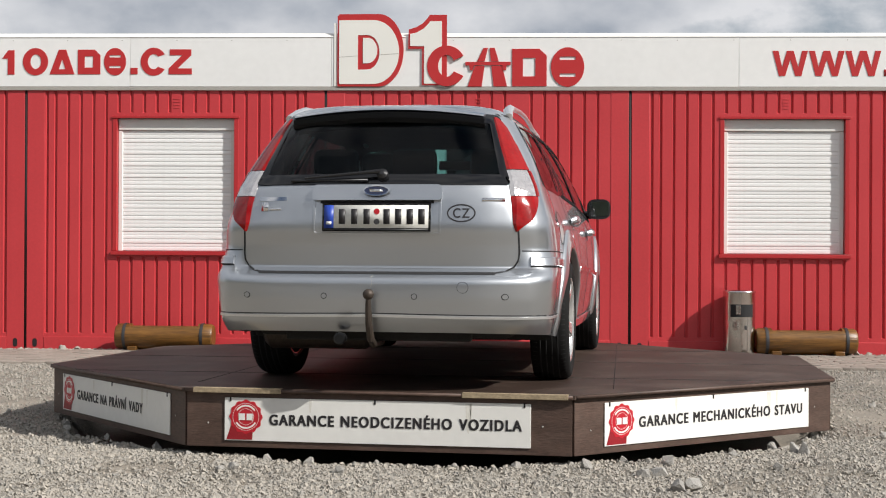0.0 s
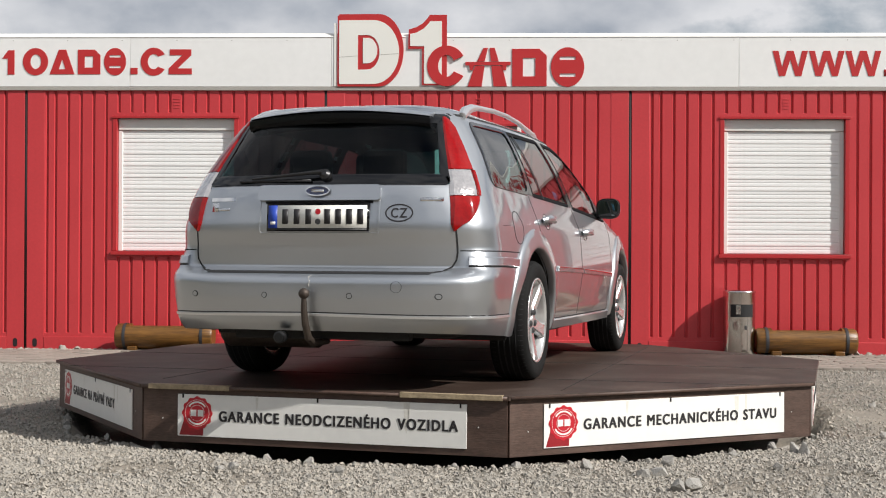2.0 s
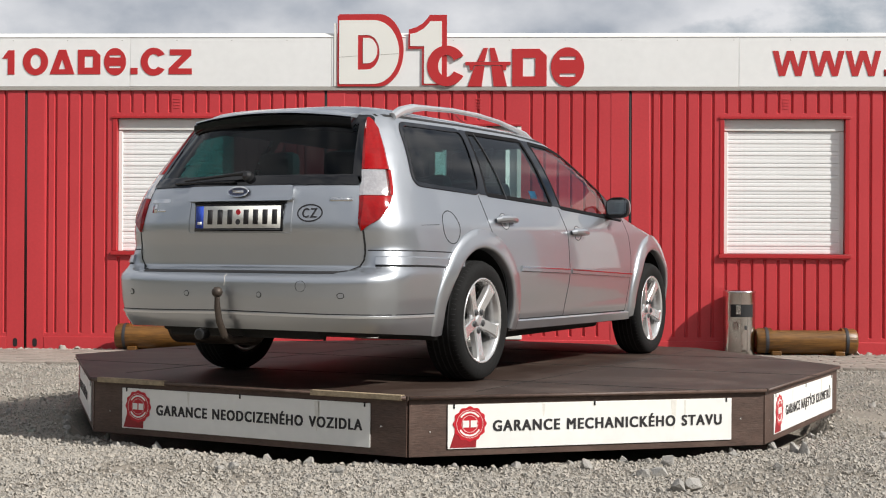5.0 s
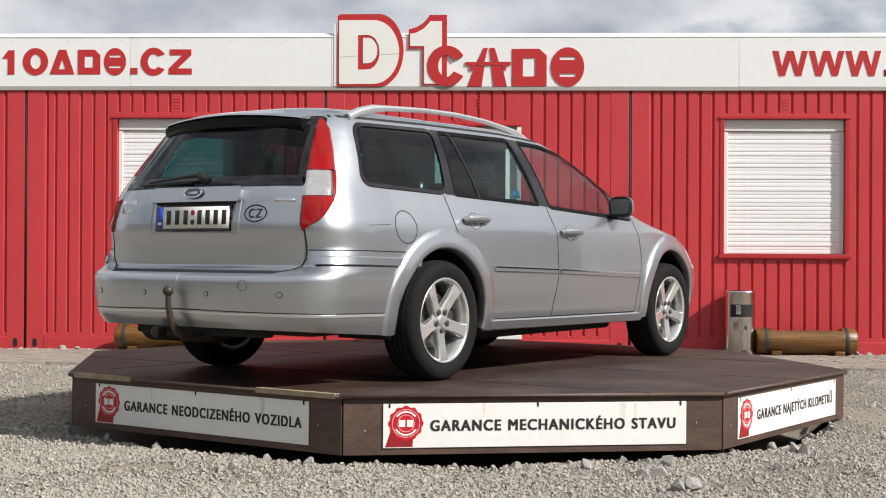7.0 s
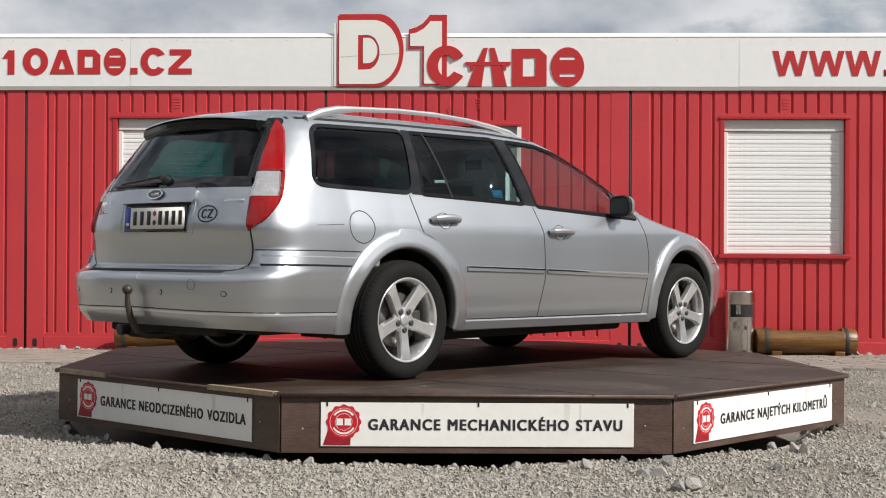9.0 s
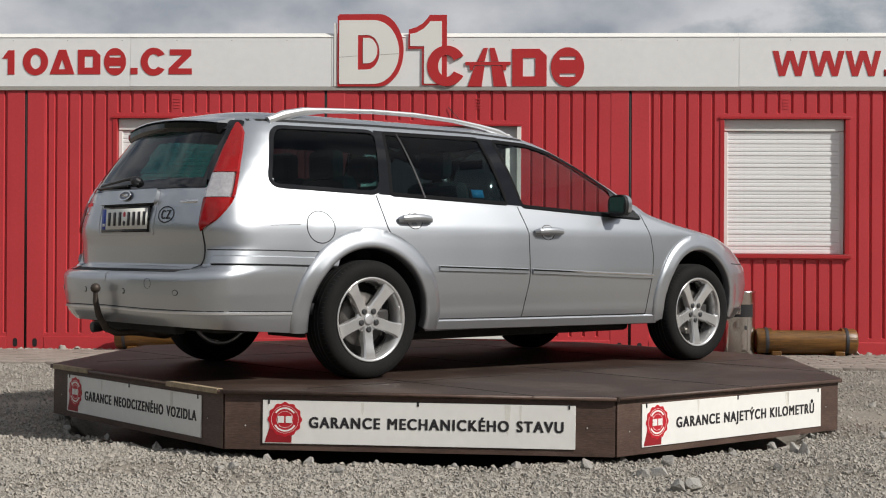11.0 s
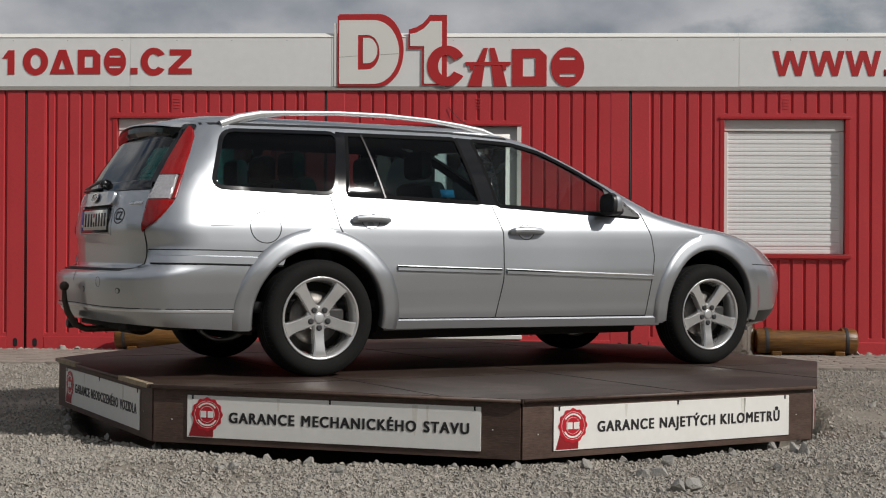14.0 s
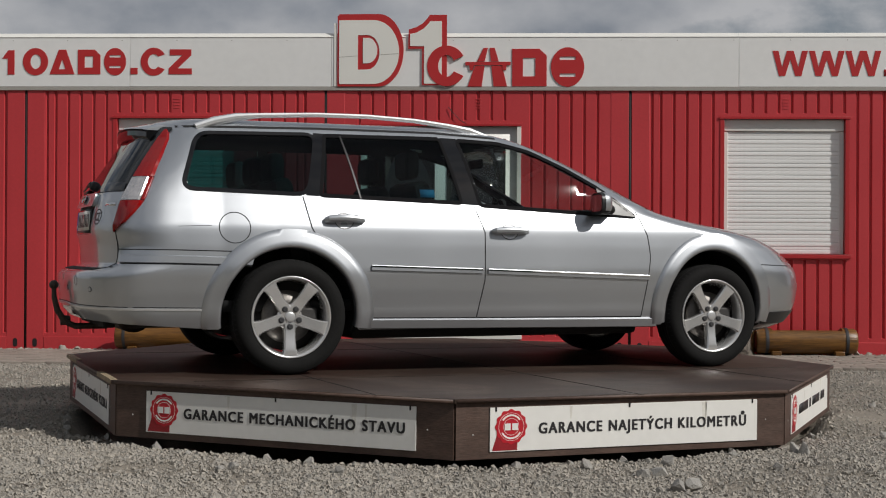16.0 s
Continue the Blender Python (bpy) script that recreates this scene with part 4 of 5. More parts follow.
def build_shell():
    levels = [0.17 + 1.14 * k / 76 for k in range(77)] + [1.325, 1.34, 1.35, 1.36, 1.37, 1.38, 1.39, 1.40, 1.408, 1.415, 1.421, 1.426, 1.43]
    rows = [contour(z) for z in levels]
    n = len(rows[0])
    pos = np.array([[(x, w, z) for x, w in row] for row, z in zip(rows, levels)])
    du = np.gradient(pos, axis=1)
    dv = np.gradient(pos, axis=0)
    nor = np.cross(du, dv)
    nor /= np.linalg.norm(nor, axis=2, keepdims=True) + 1e-12
    if nor[30, 100, 1] < 0:
        nor = -nor
    floor_z = np.array([[lower_edge(p[0]) for p in row] for row in pos])
    pos[:, :, 2] = np.maximum(pos[:, :, 2], floor_z)
    centre = {}
    for side in (1, -1):
        groups = {}
        for j in range(len(levels) - 1):
            for i in range(n - 1):
                c = (pos[j, i] + pos[j + 1, i + 1]) / 2
                if pos[j + 1, i, 2] <= floor_z[j + 1, i] and pos[j + 1, i + 1, 2] <= floor_z[j + 1, i + 1]:
                    continue
                p = panel_of(c[0], c[1], c[2], nor[j, i, 0])
                if p:
                    groups.setdefault(p, []).append((j * n + i, j * n + i + 1, (j + 1) * n + i + 1, (j + 1) * n + i))
        high = pos.reshape(-1, 3)
        groups["cabin_lining"] = [f for p, fs in groups.items() if p not in ("windscreen", "rear_bumper", "front_bumper", "bonnet") for f in fs if high[f[0]][2] > 0.3 and -2.25 < high[f[0]][0] < 0.95]
        for p, faces in groups.items():
            used = sorted({k for f in faces for k in f})
            index = {k: a for a, k in enumerate(used)}
            vs = high[used] * (1, side, 1) + (0, MID, 0)
            ns = nor.reshape(-1, 3)[used] * (1, side, 1)
            if p == "cabin_lining":
                vs, ns = vs - ns * 0.022, -ns
            turn = -1 if side > 0 else 1
            fs = [[index[k] for k in f[::turn]] for f in faces]
            if p in ("tailgate", "roof", "rear_bumper", "front_bumper", "bonnet", "windscreen", "cabin_lining"):
                have = centre.setdefault(p, ([], [], []))
                base = len(have[0])
                have[0].extend(vs.tolist())
                have[1].extend(ns.tolist())
                have[2].extend([[k + base for k in f] for f in fs])
            else:
                yield p, shell_mesh(p, vs.tolist(), ns.tolist(), fs)
    for p, (vs, ns, fs) in centre.items():
        yield p, shell_mesh(p, vs, ns, fs)


def shell_mesh(name, vs, ns, fs):
    me = bpy.data.meshes.new(name)
    me.from_pydata(vs, [], fs)
    for poly in me.polygons:
        poly.use_smooth = True
    me.normals_split_custom_set_from_vertices(ns)
    return me


def side_point(x, z, side, out=0.0):
    w = half_width(x, z)
    dz = (half_width(x, z + 0.012) - half_width(x, z - 0.012)) / 0.024
    dx = (half_width(x + 0.012, z) - half_width(x - 0.012, z)) / 0.024
    v = Vector((-dx, 1, -dz)).normalized() * out
    return (x + v.x, MID + side * (w + v.y), z + v.z)


def rear_point(y, z, out=0.0):
    x = rear_x(y, z)
    dz = (rear_x(y, z + 0.012) - rear_x(y, z - 0.012)) / 0.024
    dy = (rear_x(y + 0.012, z) - rear_x(y - 0.012, z)) / 0.024
    v = Vector((-1, dy, dz)).normalized() * out
    return (x + v.x, MID + y + v.y, z + v.z)


def draped(ring, place, thick=0.004, out=0.0, step=0.05):
    """A curved plate: a ring in the plane, filled, cut fine and laid on the body by place(a, b, out)."""
    bm = bmesh.new()
    vs = [bm.verts.new((a, 0, b)) for a, b in ring]
    f = bm.faces.new(vs)
    lo = [min(p[k] for p in ring) for k in (0, 1)]
    hi = [max(p[k] for p in ring) for k in (0, 1)]
    for k, no in ((0, (1, 0, 0)), (1, (0, 0, 1))):
        c = lo[k] + step
        while c < hi[k] - 1e-4:
            co = (c, 0, 0) if k == 0 else (0, 0, c)
            bmesh.ops.bisect_plane(bm, geom=bm.verts[:] + bm.edges[:] + bm.faces[:], plane_co=co, plane_no=no)
            c += step
    bmesh.ops.triangulate(bm, faces=[f for f in bm.faces if len(f.verts) > 4])
    flat = {v: (v.co.x, v.co.z) for v in bm.verts}
    for v, (a, b) in flat.items():
        v.co = place(a, b, out)
    if not thick:
        bm.normal_update()
        f = bm.faces[:][len(bm.faces) // 2]
        ab = flat[f.verts[0]]
        if f.normal.dot(Vector(place(*ab, out + 0.01)) - Vector(place(*ab, out))) < 0:
            bmesh.ops.reverse_faces(bm, faces=bm.faces[:])
        return bm
    ext = bmesh.ops.extrude_face_region(bm, geom=bm.faces[:])
    back = [g for g in ext["geom"] if isinstance(g, bmesh.types.BMVert)]
    src = list(flat.items())
    kd = {tuple(round(c, 6) for c in v.co): ab for v, ab in src}
    for v in back:
        ab = kd[tuple(round(c, 6) for c in v.co)]
        v.co = place(*ab, out - thick)
    bmesh.ops.recalc_face_normals(bm, faces=bm.faces[:])
    return bm


def glazing(name, ring, place, out, step=0.06):
    """A thin sheet of glass laid on the body, shaded by the body's true curve."""
    bm = draped(ring, place, 0.0, 0.0, step)
    flat = draped(ring, lambda a, b, o=0.0: (a, 0.0, b), 0.0, 0.0, step)
    at = [(v.co.x, v.co.z) for v in flat.verts]
    flat.free()
    normals = []
    for v, (a, b) in zip(bm.verts, at):
        n = (Vector(place(a, b, 0.02)) - Vector(place(a, b, 0.0))).normalized()
        v.co = Vector(v.co) + n * out
        normals.append(n)
    me = mesh_of(bm, name, True, 0)
    me.normals_split_custom_set_from_vertices(normals)
    return me


def ribbon(points, place, width, height, out=0.0, closed=False):
    """A strip along a line drawn on the body: width across, raised by height."""
    pts = [Vector(p) for p in points]
    n = len(pts)
    bm = bmesh.new()
    rows = []
    for i, p in enumerate(pts):
        a = pts[(i - 1) % n] if closed or i else p
        b = pts[(i + 1) % n] if closed or i < n - 1 else p
        d = (b - a).normalized()
        q = Vector((-d.y, d.x)) * width / 2
        rows.append([bm.verts.new(place(*(p + q), out)), bm.verts.new(place(*(p + q * 0.75), out + height)), bm.verts.new(place(*(p - q * 0.75), out + height)), bm.verts.new(place(*(p - q), out))])
    for i in range(n if closed else n - 1):
        r, s = rows[i], rows[(i + 1) % n]
        for k in range(3):
            bm.faces.new((r[k], r[k + 1], s[k + 1], s[k]))
    if not closed:
        bm.faces.new(rows[0])
        bm.faces.new(rows[-1][::-1])
    bmesh.ops.recalc_face_normals(bm, faces=bm.faces[:])
    return bm


def dense(points, step=0.04):
    out = []
    for a, b in zip(points, points[1:]):
        a, b = Vector(a), Vector(b)
        k = max(1, int((b - a).length / step))
        out += [tuple(a.lerp(b, i / k)) for i in range(k)]
    return out + [tuple(points[-1])]


def build_wheel(x, side):
    """A wheel with tyre, five-spoke alloy rim, disc and bolts; its outer face looks along +z before it is turned."""
    wheel = new("wheel")
    wheel.parent = car
    wheel.matrix_basis = Matrix.Translation((trued(x), MID + side * 0.75, HUB_Z)) @ pose(0, 0, 0, -90 * side, 0, 0)
    h, r = 0.1025, 0.314
    bm = lathe(bmesh.new(), [(0.222, -h * 0.85), (0.262, -h), (0.300, -h * 0.92), (r, -h * 0.66), (r + 0.001, 0), (r, h * 0.66), (0.300, h * 0.92), (0.268, h), (0.236, h * 0.93), (0.222, h * 0.85)], 64, closed=True)
    tyre = part("tyre", bm, M_TYRE, wheel, "black road tyre")
    for k in (-0.045, -0.015, 0.015, 0.045):
        part("groove", lathe(bmesh.new(), [(r + 0.0013, k - 0.004), (r + 0.0013, k + 0.004), (r - 0.004, k + 0.004), (r - 0.004, k - 0.004)], 48, closed=True), M_SEAM, tyre)
    cuts = bmesh.new()
    for k in range(72):
        for s in (1, -1):
            m = Matrix.Rotation(2 * math.pi * (k + 0.5 * (s > 0)) / 72, 4, "Z") @ Matrix.Translation((0.3068, 0, s * h * 0.70)) @ pose(0, 0, 0, 0, -22 * s, 0)
            box(cuts, -0.004, 0.0046, -0.002, 0.002, -0.011, 0.011, 0.0, m)
    tagged(part("tread_cuts", cuts, M_SEAM, tyre, smooth=False), "dark cross cuts in the tyre tread", kind="stuff")
    rim = part("rim", lathe(bmesh.new(), [(0.226, h * 0.90), (0.219, h * 0.93), (0.206, h * 0.80), (0.196, h * 0.35), (0.190, -h * 0.8), (0.20, -h * 0.8), (0.222, -h * 0.86), (0.222, h * 0.84)], 64, closed=True), M_ALLOY, wheel, "silver five-spoke alloy rim")
    for k in range(5):
        bm = bmesh.new()
        a0 = 2 * math.pi * k / 5 - math.pi / 2
        stations = [(0.030, 0.034, 0.066, 0.032), (0.08, 0.032, 0.069, 0.034), (0.13, 0.031, 0.078, 0.034), (0.175, 0.034, 0.086, 0.032), (0.198, 0.040, 0.089, 0.03), (0.209, 0.050, 0.088, 0.024)]
        rows = []
        for rr, hw, zt, th in stations:
            rows.append([bm.verts.new((rr, s * hw * f, z)) for s, f, z in ((-1, 1.05, zt - th), (-1, 1, zt - 0.008), (-1, 0.8, zt), (1, 0.8, zt), (1, 1, zt - 0.008), (1, 1.05, zt - th))])
        for p, q in zip(rows, rows[1:]):
            for i in range(5):
                bm.faces.new((p[i], p[i + 1], q[i + 1], q[i]))
        bm.faces.new(rows[0])
        bm.faces.new(rows[-1][::-1])
        bmesh.ops.recalc_face_normals(bm, faces=bm.faces[:])
        bmesh.ops.rotate(bm, cent=(0, 0, 0), matrix=Matrix.Rotation(a0, 3, "Z"), verts=bm.verts[:])
        part("spoke", bm, M_ALLOY, rim, sharp=35)
        b = a0
        part("bolt", lathe(bmesh.new(), [(0.0165, 0.045), (0.0165, 0.0725), (0.0115, 0.076)], 12, Matrix.Translation((0.052 * math.cos(b), 0.052 * math.sin(b), 0))), M_STRAP, rim)
    part("hub", lathe(bmesh.new(), [(0.072, 0.030), (0.070, 0.058), (0.045, 0.060), (0.034, 0.062)], 32), M_ALLOY, rim)
    part("cap", lathe(bmesh.new(), [(0.030, 0.060), (0.029, 0.069), (0.022, 0.071), (0.0, 0.071)], 24), M_SATIN, rim)
    part("brake_disc", lathe(bmesh.new(), [(0.145, -0.01), (0.145, 0.008), (0.07, 0.010)], 40), M_DISC, wheel)
    part("caliper", boxed(0.06, 0.165, -0.05, 0.05, -0.035, 0.030, 0.012), M_DARK_FRAME, wheel)
    # black disc added across the barrel for the shade behind the spokes
    part("axle_carrier", lathe(bmesh.new(), [(0.188, -0.085), (0.188, -0.03), (0.06, -0.028)], 40), M_UNDER, wheel)
    return wheel


def build_car():
    for name, me in build_shell():
        mat = {"windscreen": M_GLASS_CLEAR, "cabin_lining": M_CABIN}.get(name, M_PAINT)
        me.materials.append(mat)
        part(name, me, mat, car)
    for x in (REAR_AXLE, FRONT_AXLE):
        for side in (1, -1):
            build_wheel(x, side)
    for side in (1, -1):
        place = lambda x, z, out=0.0, s=side: side_point(x, z, s, out)
        for name, ring, glass, inset in (("quarter_window", QUARTER, M_GLASS_DARK, 0.0), ("rear_door_window", REAR_WIN, M_GLASS_MID, 0.0), ("front_door_window", FRONT_WIN, M_GLASS_CLEAR, 0.0)):
            win = part(name, glazing(name, shrunk(ring, 0.004), place, -0.002), glass, car)
            part("window_seal", ribbon(dense(ring + ring[:1], 0.03)[:-1], place, 0.024, 0.003, 0.0008, True), M_GLOSS_BLACK if name == "quarter_window" else M_SEAL_RUBBER, win, "black rubber window surround")
        for x in (REAR_AXLE, FRONT_AXLE):
            build_arch(x, side)
        for line in (REAR_DOOR[:6], REAR_DOOR[6:10], FRONT_DOOR[9:]):
            part("shut_line", ribbon(dense(line, 0.03), place, 0.007, 0.0008, 0.0004), M_SEAM, car, "dark gap round a door")
        part("shut_line", ribbon(dense([(-0.916, 0.297), (0.87, 0.285)], 0.05), place, 0.012, 0.001, 0.0004), M_SEAM, car)


def build_arch(x, side):
    """A raised wheel-arch flare with the dark liner inside it."""
    bm = bmesh.new()
    rows = []
    for k in range(49):
        a = radians(-9 + 198 * k / 48)
        row = []
        fade = 1.0 if x > 0 else min(1.0, max(0.45, (185 - math.degrees(a)) / 45))
        for r, o in ((0.478, 0.0005), (0.474, 0.006), (0.44, 0.011), (0.41, 0.015), (0.388, 0.018), (0.378, 0.015), (0.373, 0.007), (0.371, -0.03)):
            px = x + r * math.cos(a)
            pz = max(lower_edge(px) if px < 1.3 else 0.235, HUB_Z + r * math.sin(a))
            row.append(bm.verts.new(side_point(px, pz, side, o * fade + 0.004 if o > 0.001 else o)))
        rows.append(row)
    for p, q in zip(rows, rows[1:]):
        for i in range(len(p) - 1):
            bm.faces.new((p[i], p[i + 1], q[i + 1], q[i]))
    bmesh.ops.recalc_face_normals(bm, faces=bm.faces[:])
    arch = part("wheel_arch", bm, M_PAINT, car, "flared silver wheel arch", sharp=60)
    bm = bmesh.new()
    rows = []
    for k in range(33):
        a = radians(-14 + 208 * k / 32)
        row = []
        for r, deep in ((0.369, 0.018), (0.382, 0.040), (0.382, 0.0)):
            px, pz = x + r * math.cos(a), HUB_Z + r * math.sin(a)
            row.append(bm.verts.new((px, MID + side * (half_width(px, max(0.2, pz)) - deep if deep else 0.45), pz)))
        rows.append(row)
    for p, q in zip(rows, rows[1:]):
        bm.faces.new((p[0], p[1], q[1], q[0]))
        bm.faces.new((p[1], p[2], q[2], q[1]))
    bm.faces.new([r[2] for r in rows])
    part("arch_liner", bm, M_UNDER, arch, "black wheel-arch liner")



def extruded(profile, y0, y1, n=1, bow=0.0, taper_end=0.0):
    """A profile in x-z carried across the car from y0 to y1, its middle bowed back."""
    bm = bmesh.new()
    rows = []
    for k in range(n + 1):
        t = k / n
        y = y0 + (y1 - y0) * t
        u = 2 * t - 1
        dx = bow * (u * u)
        dz = -taper_end * u * u
        rows.append([bm.verts.new((x + dx, MID + y, z + dz)) for x, z in profile])
    for p, q in zip(rows, rows[1:]):
        for i in range(len(profile)):
            j = (i + 1) % len(profile)
            bm.faces.new((p[i], p[j], q[j], q[i]))
    bm.faces.new(rows[0])
    bm.faces.new(rows[-1][::-1])
    bmesh.ops.recalc_face_normals(bm, faces=bm.faces[:])
    return bm


def lamp_band(side, z0, z1, out, u0=0.0, u1=1.0):
    """A piece of the tail lamp that wraps round the rear corner between two heights."""
    bm = bmesh.new()
    rows = []
    for k in range(25):
        z = z0 + (z1 - z0) * k / 24
        w, xr = at_z(F_W, z), at_z(F_R, z)
        y_in = float(np.interp(z, (0.765, 0.80, 0.90, 1.00, 1.12, 1.335), (0.642, 0.632, 0.624, 0.608, 0.576, 0.508)))
        x_out = float(np.interp(z, (0.765, 0.82, 0.936, 1.05, 1.124, 1.335), (-2.180, -2.130, -2.072, -2.026, -1.994, -1.890)))
        x_in = rear_x(y_in, z)
        t0 = math.acos(min(1, max(0, (xr + L_REAR - x_in) / L_REAR) ** (N_REAR / 2)))
        t1 = math.acos(min(1, max(0, (xr + L_REAR - x_out) / L_REAR) ** (N_REAR / 2)))
        reach = float(np.interp(z, (0.765, 0.775, 0.79, 0.81, 0.84, 0.87, 0.91, 0.95, 1.06, 1.185, 1.28, 1.32, 1.335), (0.03, 0.22, 0.38, 0.55, 0.70, 0.82, 0.92, 0.95, 0.93, 0.87, 0.75, 0.5, 0.2)))
        row = []
        for i in range(11):
            t = t0 + (t1 - t0) * reach * (u0 + (u1 - u0) * i / 10)
            x = xr + L_REAR - L_REAR * math.cos(t) ** (2 / N_REAR)
            y = w * taper(x) * math.sin(t) ** (2 / N_REAR)
            v = Vector((-math.cos(t), math.sin(t), 0.25)).normalized()
            o = out * (0.25 if i in (0, 10) else 1)
            row.append(bm.verts.new((x + v.x * o, MID + side * (y + v.y * o), z + v.z * o)))
        rows.append(row)
    for p, q in zip(rows, rows[1:]):
        for i in range(10):
            bm.faces.new((p[i], p[i + 1], q[i + 1], q[i]))
    ext = bmesh.ops.extrude_face_region(bm, geom=bm.faces[:])
    bmesh.ops.translate(bm, vec=(0.02, -side * 0.012, 0), verts=[g for g in ext["geom"] if isinstance(g, bmesh.types.BMVert)])
    bmesh.ops.recalc_face_normals(bm, faces=bm.faces[:])
    return bm


def disc(a, b, ra, rb, n=28):
    return [(a + ra * math.cos(2 * math.pi * k / n), b + rb * math.sin(2 * math.pi * k / n)) for k in range(n)]


def build_rear():
    # rear window and its black border
    ring = rounded([(-0.632, 0.992), (-0.535, 1.345), (0.535, 1.345), (0.632, 0.992)], 0.03)
    win = part("rear_window", glazing("rear_window", ring, rear_point, 0.004, 0.07), M_GLASS_DARK, car, "dark tinted rear window")
    part("window_border", ribbon(dense(shrunk(ring, 0.022) + shrunk(ring, 0.022)[:1], 0.04)[:-1], rear_point, 0.05, 0.001, 0.0045, True), M_GLOSS_BLACK, win, "black printed glass border")
    part("wiper_arm", tube([rear_point(-0.01, 1.035, 0.035), rear_point(0.06, 1.030, 0.036), rear_point(0.36, 1.010, 0.022)], 0.008, 8, [0.013, 0.009, 0.006]), M_TRIM_BLACK, win, "black rear wiper")
    part("wiper_boss", lathe(bmesh.new(), [(0.028, 0), (0.026, 0.03), (0.012, 0.042), (0, 0.043)], 20, Matrix.Translation(rear_point(-0.02, 1.03, 0.0)) @ pose(0, 0, 0, 0, -65, 0)), M_TRIM_BLACK, win)
    part("wiper_blade", tube([rear_point(0.05, 1.004, 0.016), rear_point(0.43, 1.002, 0.014)], 0.007, 6), M_TRIM_BLACK, win)
    # spoiler lip over the window
    part("roof_spoiler", extruded([(-1.90, 1.407), (-2.00, 1.392), (-2.080, 1.372), (-2.088, 1.364), (-2.02, 1.360), (-1.95, 1.36)], -0.475, 0.475, 24, 0.060, 0.030), M_PAINT, car, "silver roof spoiler lip")
    part("spoiler_lip", extruded([(-1.95, 1.361), (-2.070, 1.363), (-2.084, 1.352), (-2.084, 1.326), (-2.068, 1.304), (-2.0, 1.285)], -0.480, 0.480, 24, 0.054, 0.030), M_GLOSS_BLACK, car, "black spoiler lip under the roof edge")
    # tail lamps
    for side in (1, -1):
        lamp = new("tail_lamp")
        lamp.parent = car
        tagged(lamp, "tall red and clear wrap-round tail lamp")
        part("red_lens", lamp_band(side, 1.066, 1.335, 0.012), M_LAMP_RED, lamp)
        part("clear_lens", lamp_band(side, 0.937, 1.063, 0.012, 0.0, 0.87), M_LAMP_CLEAR, lamp, "clear lamp lens")
        part("red_lens", lamp_band(side, 0.937, 1.063, 0.0115, 0.885, 1.0), M_LAMP_RED, lamp)
        part("red_lens", lamp_band(side, 0.765, 0.934, 0.012), M_LAMP_RED, lamp)
        line = [(side * y, z) for y, z in ((0.520, 1.345), (0.626, 0.99), (0.640, 0.90), (0.652, 0.77), (0.655, 0.665), (0.651, 0.630), (0.636, 0.600), (0.605, 0.579), (0.56, 0.571))]
        part("shut_line", ribbon(dense(line, 0.03), rear_point, 0.007, 0.0008, 0.0005), M_SEAM, car)
    part("shut_line", ribbon(dense([(-0.57, 0.570), (0.57, 0.570)], 0.03), rear_point, 0.012, 0.0012, 0.0005), M_SEAM, car)
    # tailgate grip with plate
    ring = rounded([(-0.305, 0.755), (-0.305, 0.975), (0.305, 0.975), (0.305, 0.755)], 0.015)
    grip = part("plate_surround", ribbon(dense(ring + ring[:1], 0.04)[:-1], rear_point, 0.012, 0.003, 0.0, True), M_PAINT, car, "silver recess frame round the number plate")
    part("grip_bar", draped(rounded([(-0.315, 0.910), (-0.310, 0.980), (0.310, 0.980), (0.315, 0.910)], 0.02), rear_point, 0.03, 0.022, 0.08), M_PAINT, car, "silver tailgate grip bar")
    # black strip that puts in the shade under the grip bar
    part("grip_shadow_gap", draped([(-0.275, 0.899), (-0.275, 0.909), (0.275, 0.909), (0.275, 0.899)], rear_point, 0.004, 0.003, 0.1), M_SEAM, car)
    ring = disc(0.0, 0.950, 0.060, 0.0215)
    emb = part("emblem", draped(ring, rear_point, 0.008, 0.030, 0.2), M_BLUE, car, "blue oval badge with chrome rim")
    part("emblem_rim", ribbon(ring, rear_point, 0.007, 0.003, 0.030, True), M_CHROME, emb)
    part("emblem_bar", draped([(-0.034, 0.944), (-0.030, 0.957), (0.034, 0.957), (0.030, 0.944)], rear_point, 0.002, 0.0315, 0.2), M_CHROME, emb)
    plate = part("number_plate", extruded([(-2.256, 0.765), (-2.280, 0.765), (-2.272, 0.899), (-2.246, 0.899)], -0.262, 0.262, 1), M_GLOSS_BLACK, car, "white number plate in a black holder")
    lean = Matrix.Translation((-2.2785, MID, 0.834)) @ pose(0, 0, 0, 0, 0, -90) @ pose(0, 0, 0, -3.4, 0, 0)
    part("plate_sheet", boxed(-0.205, 0.252, -0.002, 0.002, -0.053, 0.056), M_PLATE, plate, at=lean)
    part("plate_strip", boxed(-0.252, -0.206, -0.002, 0.002, -0.053, 0.056), M_PLATE_BLUE, plate, at=lean)
    for x in (-0.165, -0.105, -0.045, 0.052, 0.108, 0.164, 0.220):
        part("plate_bar", boxed(x - 0.015, x + 0.015, -0.0032, -0.002, -0.034, 0.038), M_INK, plate, at=lean)
    for z, mm in ((0.026, M_SEAL), (-0.022, M_STRAP)):
        part("plate_sticker", slab(bmesh.new(), disc(0.004, z, 0.014, 0.014, 16), 0.001), mm, plate, at=lean @ pose(0, -0.0032, 0))
    part("plate_strip_bar", boxed(-0.241, -0.216, -0.0032, -0.002, -0.036, -0.022), M_PLATE, plate, at=lean)
